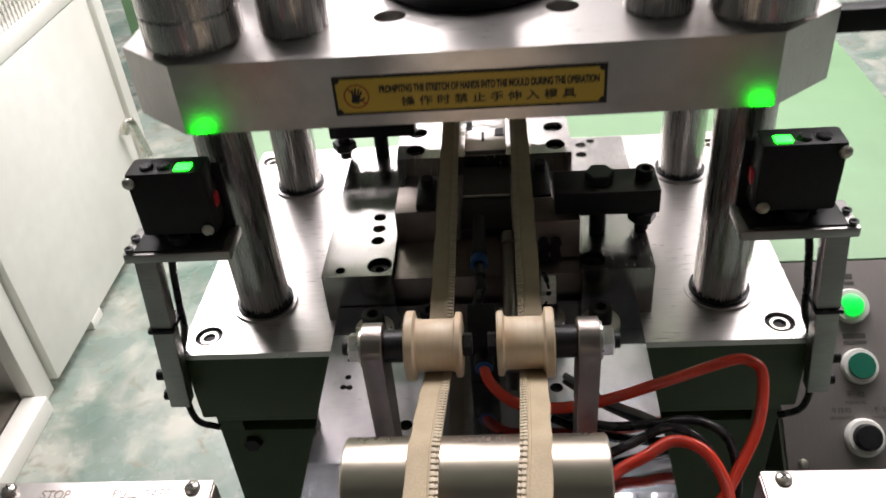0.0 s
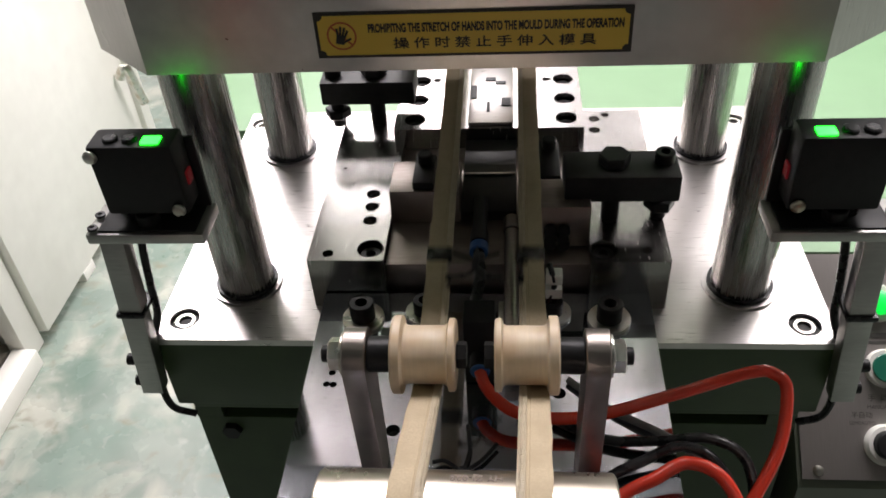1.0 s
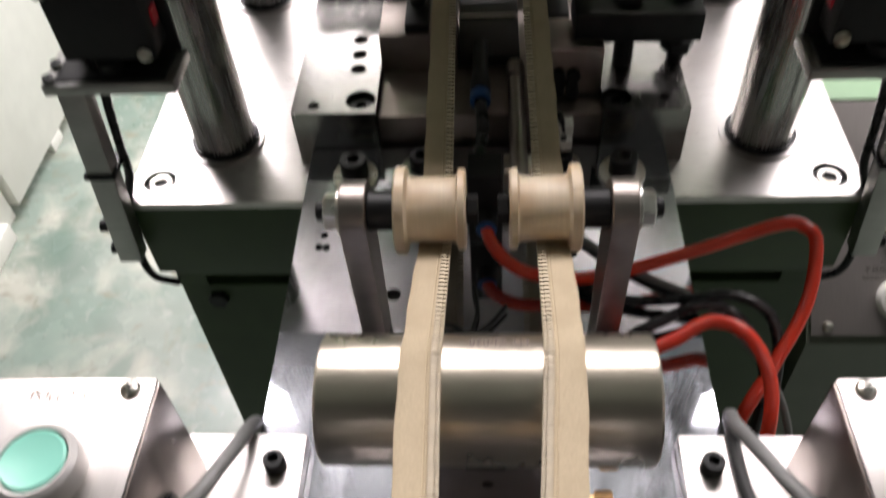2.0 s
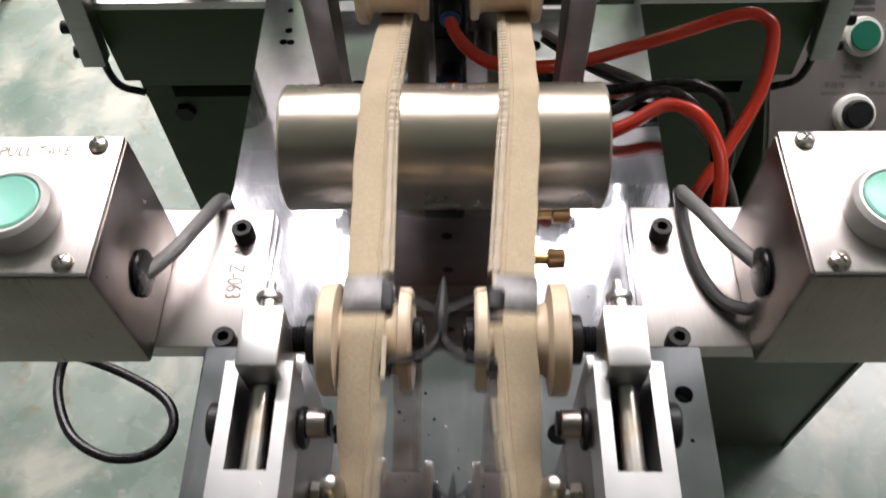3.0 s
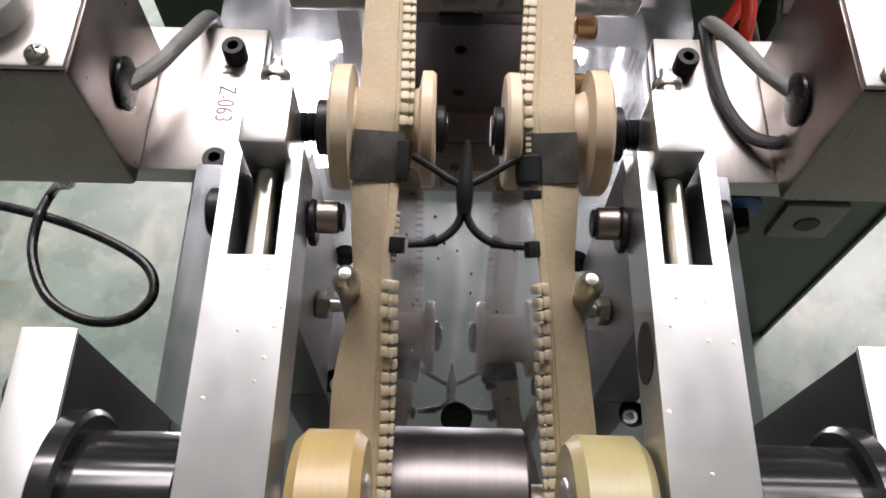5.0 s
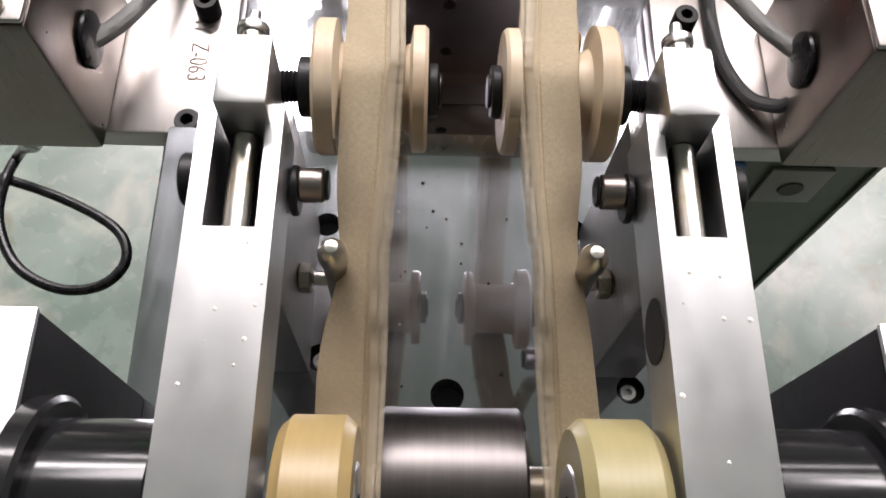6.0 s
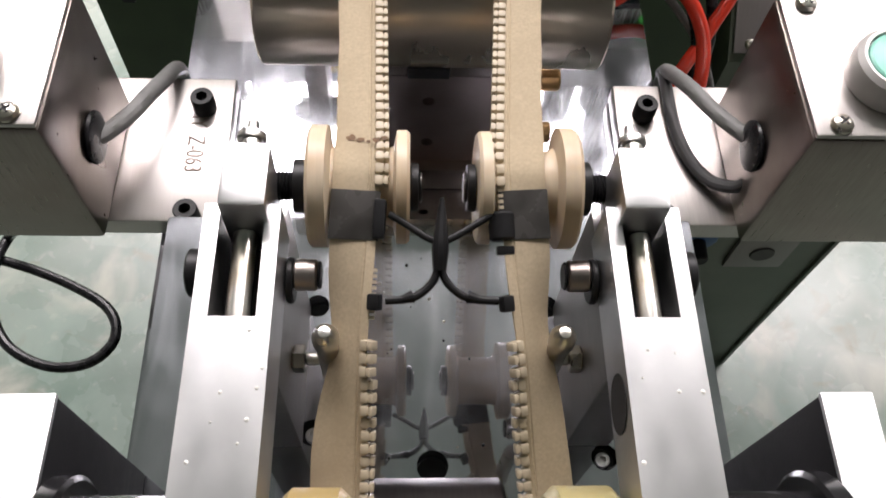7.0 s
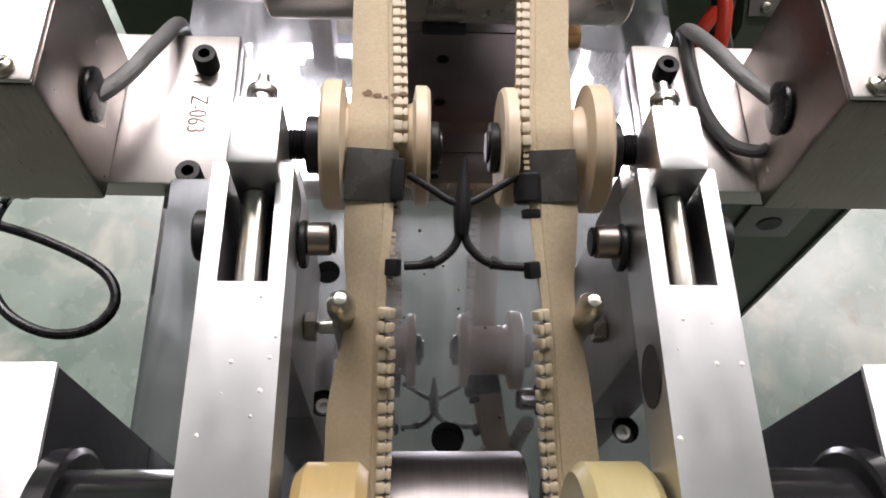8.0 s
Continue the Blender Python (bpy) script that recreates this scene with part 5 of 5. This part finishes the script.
# ---------------------------------------------------------------- zipper tapes
def tape_path(side):
    """Stations (x, y, z, roll) of the tape's middle, from the supply behind to the outlet in front."""
    if side < 0:
        xs = ((-0.032, 1.05), (-0.0315, 0.90), (-0.027, 0.62), (-0.0255, 0.508), (-0.0248, 0.43), (-0.0255, 0.38), (-0.0248, 0.33), (-0.0228, 0.29), (-0.0250, 0.25), (-0.0264, 0.217), (-0.0274, 0.18))
    else:
        xs = ((0.036, 1.05), (0.0355, 0.90), (0.0350, 0.62), (0.0345, 0.508), (0.0330, 0.43), (0.0310, 0.38), (0.0243, 0.29), (0.0268, 0.25), (0.0318, 0.217), (0.0355, 0.18))
    def fx(y):
        if y >= xs[0][1]:
            return xs[0][0]
        for (xa, ya), (xb, yb) in zip(xs, xs[1:]):
            if y >= yb:
                k = (ya - y) / (ya - yb)
                return xa + (xb - xa) * k
        return xs[-1][0]
    yz = [(2.45, 0.012), (1.50, 0.012)]
    yz += [(1.47, 0.03), (1.455, 0.08), (1.455, 0.93)] + [(1.395 + 0.06 * math.cos(a), 0.990 + 0.06 * math.sin(a)) for a in np.linspace(0, math.pi / 2, 7)]
    yz += [(1.2, 1.050), (0.97, 1.046), (0.86, 1.045), (0.70, 1.051), (0.535, 1.0588)]
    r = 0.0168 + 0.0008
    yz += [(0.508 + r * math.sin(a), 1.077 - r * math.cos(a)) for a in np.linspace(radians(6), radians(-24), 6)]
    r = DR + 0.0008
    yz += [(DY + r * math.sin(a), DZ + r * math.cos(a)) for a in np.linspace(radians(28), radians(2), 7)]
    r = 0.0122 + 0.0008
    yz += [(0.2905 + r * math.sin(a), 1.099 + r * math.cos(a)) for a in np.linspace(radians(3), radians(-28), 6)]
    yz += [(0.255, 1.0985), (0.225, 1.0815), (0.20, 1.0665), (0.183, 1.0600), (0.165, 1.0585), (0.10, 1.056), (0.06, 1.05)]
    yz += [(0.03, 1.035), (0.012, 1.01), (0.005, 0.97), (0.003, 0.50), (0.0, 0.08), (-0.012, 0.03), (-0.05, 0.012), (-1.45, 0.012)]
    pts = [Vector((fx(y) if z > 0.9 else (xs[0][0] if y > 0.6 else xs[-1][0]), y, z)) for y, z in yz]
    fine = []
    for a, b in zip(pts, pts[1:]):
        n = max(1, int((b - a).length / 0.004))
        fine += [a + (b - a) * (k / n) for k in range(n)]
    fine.append(pts[-1])
    # ease the corners
    for _ in range(3):
        fine = [fine[0]] + [(fine[i - 1] + fine[i] * 2 + fine[i + 1]) / 4 for i in range(1, len(fine) - 1)] + [fine[-1]]
    s = [0.0]
    for a, b in zip(fine, fine[1:]):
        s.append(s[-1] + (b - a).length)
    return fine, s


def roll_at(y, z):
    """Lean of the tape, degrees: it is nudged up on its edge by the guide pins."""
    if z < 0.9 or y > 0.29 or y < 0.15:
        return 0.0
    return 36.0 * math.exp(-((y - 0.240) / 0.020) ** 2)


class TapeLine:
    def __init__(self, side):
        self.side = side
        self.p, self.s = tape_path(side)
        self.length = self.s[-1]
        self.sa = np.array(self.s)

    def at(self, s):
        s = min(max(s, 0.0), self.length)
        i = int(min(max(np.searchsorted(self.sa, s) - 1, 0), len(self.p) - 2))
        k = (s - self.s[i]) / max(1e-9, self.s[i + 1] - self.s[i])
        pos = self.p[i].lerp(self.p[i + 1], k)
        i0, i1 = max(0, i - 1), min(len(self.p) - 1, i + 2)
        d = (self.p[i1] - self.p[i0]).normalized()
        inner = Vector((-self.side, 0, 0))
        inner = (inner - d * inner.dot(d)).normalized()
        n = inner.cross(d) * (1 if self.side < 0 else -1)
        a = radians(roll_at(pos.y, pos.z))
        up = n if n.dot(d.cross(Vector((1, 0, 0)))) < 0 else -n
        inner2 = inner * math.cos(a) - up * math.sin(a)
        up2 = up * math.cos(a) + inner * math.sin(a)
        return pos, inner2, d, up2

    def matrix(self, s):
        pos, inner, d, up = self.at(s)
        y = up.cross(inner)
        return Matrix((( inner.x, y.x, up.x, pos.x), (inner.y, y.y, up.y, pos.y), (inner.z, y.z, up.z, pos.z), (0, 0, 0, 1)))

    def s_of_y(self, y):
        best = min((abs(q.y - y), self.s[i]) for i, q in enumerate(self.p) if q.z > 0.95)
        return best[1]


PITCH, TEETH = 0.0040, 3
RUN_1, RUN_2 = 1.50, 0.75
# seconds, and metres still to go in the second run, which ends in a slow crawl
LAST_RUN = ((5.0, 5.1, 6.3, 6.36, 6.4, 6.5, 6.6, 6.7, 6.8), (0.75, 0.73, 0.100, 0.062, 0.056, 0.048, 0.035, 0.0205, 0.0))


def travel(t):
    """Metres that the tape has run by t seconds."""
    def ease(u):
        u = min(max(u, 0.0), 1.0)
        a = 0.08
        v = 1.0 / (1.0 - a)
        if u < a:
            return v * u * u / (2 * a)
        if u > 1 - a:
            return 1 - v * (1 - u) ** 2 / (2 * a)
        return v * (u - a / 2)
    return RUN_1 * ease((t - 0.25) / 2.9) + RUN_2 - float(np.interp(t, *LAST_RUN))


KEY_TIMES = [0.0, 0.25] + [0.3 + 0.1 * k for k in range(29)] + [3.15, 3.25, 4.95] + [5.0 + 0.1 * k for k in range(14)] + [6.33, 6.36, 6.4, 6.5, 6.6, 6.70, 6.80, 6.85, 8.0]
moving = []


def tooth_strip(count):
    """A short run of moulded teeth: a broad root on the tape's edge, a waist and a head."""
    bm = bmesh.new()
    for k in range(count):
        y = (k - (count - 1) / 2) * PITCH
        box(bm, 0.0036, 0.0063, y - 0.00160, y + 0.00160, -0.0018, 0.0021, 0.0007)
        box(bm, 0.0058, 0.0070, y - 0.00085, y + 0.00105, -0.0014, 0.0016, 0.0003)
        box(bm, 0.0065, 0.0080, y - 0.00145, y + 0.00145, -0.0016, 0.0018, 0.0006)
    me = bpy.data.meshes.new("teeth")
    bm.to_mesh(me)
    bm.free()
    me.materials.append(TOOTH)
    me.shade_smooth()
    me.set_sharp_from_angle(angle=radians(50))
    return me


def tapes():
    strips = {k: tooth_strip(k) for k in range(1, TEETH + 1)}
    for side in (-1, 1):
        line = TapeLine(side)
        t = thing("zipper_tape", "beige zipper tape with moulded teeth running through the rollers", "zipper", (0, 0, 0), "zipper tapes")
        # woven tape
        bm = bmesh.new()
        uvl = bm.loops.layers.uv.new("UVMap")
        cols = (-0.0090, -0.0086, -0.0030, 0.0016, 0.0021, 0.0026, 0.0052)
        rise = (0.0002, 0.0004, 0.0004, 0.0004, 0.0001, 0.0005, 0.0002)
        rows, us = [], []
        for i in range(0, len(line.p)):
            s = line.s[i]
            pos, inner, d, up = line.at(s)
            w = 0.00025 * math.sin(s * 71.0) + 0.0002 * math.sin(s * 167.0 + side)
            if side < 0 and pos.z > 0.9 and pos.y < 0.236:
                w -= 0.0026 * min(1.0, (0.236 - pos.y) / 0.026)
            top = [bm.verts.new(pos + inner * (c + (w if j < 2 else 0)) + up * rise[j]) for j, c in enumerate(cols)]
            low = [bm.verts.new(pos + inner * (c + (w if j < 2 else 0)) - up * rise[j]) for j, c in enumerate(cols)]
            rows.append(top + low[::-1])
            us.append(s)
        vv = list(cols) + list(cols[::-1])
        n = len(rows[0])
        for i, (a, b) in enumerate(zip(rows, rows[1:])):
            for k in range(n):
                j = (k + 1) % n
                f = bm.faces.new((a[k], a[j], b[j], b[k]))
                for lp, uv in zip(f.loops, ((vv[k], us[i]), (vv[j], us[i]), (vv[j], us[i + 1]), (vv[k], us[i + 1]))):
                    lp[uvl].uv = uv
        part("tape", bm, TAPE, t, "woven beige tape")
        rest = line.s_of_y(0.2722)
        joints = [rest - RUN_1, rest - RUN_1 - RUN_2, line.s_of_y(0.455) - travel(1.3)]
        ends = [line.s_of_y(0.99) - RUN_1 - RUN_2] + sorted(joints) + [line.s_of_y(0.14)]
        for n, (s0, s1) in enumerate(zip(ends, ends[1:])):
            s0, s1 = (s0 + 0.0300 if n else s0), (s1 - 0.0125 if n < len(ends) - 2 else s1)
            left = int((s1 - s0) / PITCH)
            while left > 0:
                k = min(TEETH, left)
                s = s1 - (left - k / 2) * PITCH
                left -= k
                ob = new("teeth", strips[k])
                ob.parent = t
                ob.matrix_basis = line.matrix(s)
                moving.append((ob, line, s, Matrix.Identity(4)))
        for j in joints:
            bm = bmesh.new()
            box(bm, -0.0095, 0.0058, -0.0075, 0.0080, -0.0008, 0.0009, 0.0003)
            pt = part("film_patch", bm, PATCH, t, "black film patch over the splice")
            moving.append((pt, line, j - 0.004, Matrix.Identity(4)))
            bm = bmesh.new()
            if side < 0:
                box(bm, 0.0040, 0.0078, -0.0080, 0.0042, -0.0022, 0.0026, 0.0008)
            else:
                turned(bm, rod(-0.0045, 0.0045, 0.0042, 0.0008), (0.0052, 0, 0.0012), "y", 20)
                box(bm, 0.0020, 0.0075, -0.0090, -0.0062, -0.0010, 0.0016, 0.0006)
            pt = part("top_stop", bm, PLASTIC, t, "black moulded end stop")
            moving.append((pt, line, j - 0.001, Matrix.Identity(4)))
            bm = bmesh.new()
            box(bm, 0.0045, 0.0085, -0.0025, 0.0025, -0.0015, 0.0020, 0.0007)
            pt = part("bottom_stop", bm, PLASTIC, t, "black moulded end stop")
            moving.append((pt, line, j + 0.0225, Matrix.Identity(4)))
            bm = bmesh.new()
            for q in range(9):
                y = 0.009 + q * 0.0018
                box(bm, 0.0046, 0.0062, y - 0.0005, y + 0.0005, -0.0006, 0.0008)
            pt = part("seam_thread", bm, TOOTH, t, "fine stitched seam")
            moving.append((pt, line, j + 0.004, Matrix.Identity(4)))
        if side < 0:
            bm = bmesh.new()
            rnd = random.Random(9)
            for cx, cy, r in ((-0.004, 0.0, 0.0018), (-0.001, 0.0008, 0.0016), (0.004, 0.002, 0.0014), (0.0065, 0.0012, 0.0013), (0.0015, 0.0014, 0.0009)):
                ringv = [bm.verts.new((cx + r * rnd.uniform(0.6, 1.15) * math.cos(a), cy + r * 0.8 * rnd.uniform(0.6, 1.15) * math.sin(a), -0.0006 if cx < 0.003 else -0.0020)) for a in np.linspace(0, 2 * math.pi, 13)[:-1]]
                bm.faces.new(ringv)
            pt = part("rust_stain", bm, STAIN, t, "brown oil stain")
            moving.append((pt, line, joints[1] - 0.0300, Matrix.Identity(4)))
    mid = (TapeLine(-1), TapeLine(1))
    rest = mid[0].s_of_y(0.2722)
    for j in (rest - RUN_1, rest - RUN_1 - RUN_2, mid[0].s_of_y(0.455) - travel(1.3)):
        t = thing("splice_tie", "black moulded cross-shaped tie linking the two tapes", "plastic tie", (0, 0, 0), "splice ties")
        # in the tape's own space: x across from the left tape, y along the run
        def arc(name, pts, r, taper=None):
            part(name, hosed(pts, r, 6, 10, taper), PLASTIC, t)
        arc("upper_arm", ((0.009, 0.004, 0.001), (0.0155, 0.000, 0.0015), (0.020, -0.003, 0.002), (0.0245, -0.005, 0.002)), 0.0011)
        arc("upper_arm", ((0.0405, 0.004, 0.001), (0.034, 0.000, 0.0015), (0.029, -0.003, 0.002), (0.0245, -0.005, 0.002)), 0.0011)
        arc("spike", ((0.0252, 0.009, 0.002), (0.0250, 0.002, 0.002), (0.0247, -0.006, 0.002), (0.0245, -0.013, 0.001)), 0.0021, lambda u: 0.35 + 0.9 * min(u * 1.6, 1) * (1.0 if u < 0.75 else (1.75 - u)))
        arc("lower_arm", ((0.0245, -0.011, 0.001), (0.0222, -0.017, 0.001), (0.0165, -0.0215, 0.001), (0.0080, -0.0225, 0.001)), 0.0013)
        arc("lower_arm", ((0.0245, -0.011, 0.001), (0.0270, -0.017, 0.001), (0.033, -0.0215, 0.001), (0.0425, -0.0225, 0.001)), 0.0013)
        arc("barb", ((0.0165, -0.0212, 0.001), (0.0140, -0.0218, 0.001), (0.0115, -0.0222, 0.001)), 0.0021, lambda u: 1.0 - 0.6 * u)
        arc("barb", ((0.033, -0.0212, 0.001), (0.0355, -0.0218, 0.001), (0.038, -0.0222, 0.001)), 0.0021, lambda u: 1.0 - 0.6 * u)
        moving.append((t, mid[0], j, None))


def tie_pose(line, s):
    pos, inner, d, up = line.at(s)
    x = Vector((1, 0, 0))
    y = -(d - x * d.dot(x)).normalized()
    z = x.cross(y)
    return Matrix(((x.x, y.x, z.x, pos.x), (x.y, y.y, z.y, pos.y), (x.z, y.z, z.z, pos.z), (0, 0, 0, 1)))


def motions():
    walk(SLIDE, [(t, pose(0, 0.81, SLIDE_Z + dz)) for t, dz in ((0.0, -0.021), (0.1, -0.008), (0.2, -0.001), (0.3, 0.0), (1.0, 0.0), (8.0, 0.0))])
    for ob, line, s, off in moving:
        if off is None:
            walk(ob, [(t, tie_pose(line, s + travel(t))) for t in KEY_TIMES])
        else:
            walk(ob, [(t, line.matrix(s + travel(t))) for t in KEY_TIMES])


setting()
white_cabinet()
far_machine()
press_base()
bolster()
guide_columns()
SLIDE = slide()
die_set()
clamps()
pneumatics()
sensors()
control_cabinet()
feed_table()
raised_plate()
front_rollers()
drum()
second_rollers()
arms()
drive()
control_boxes()
hoses()
tie_scrap()
table_chips()
tapes()
motions()
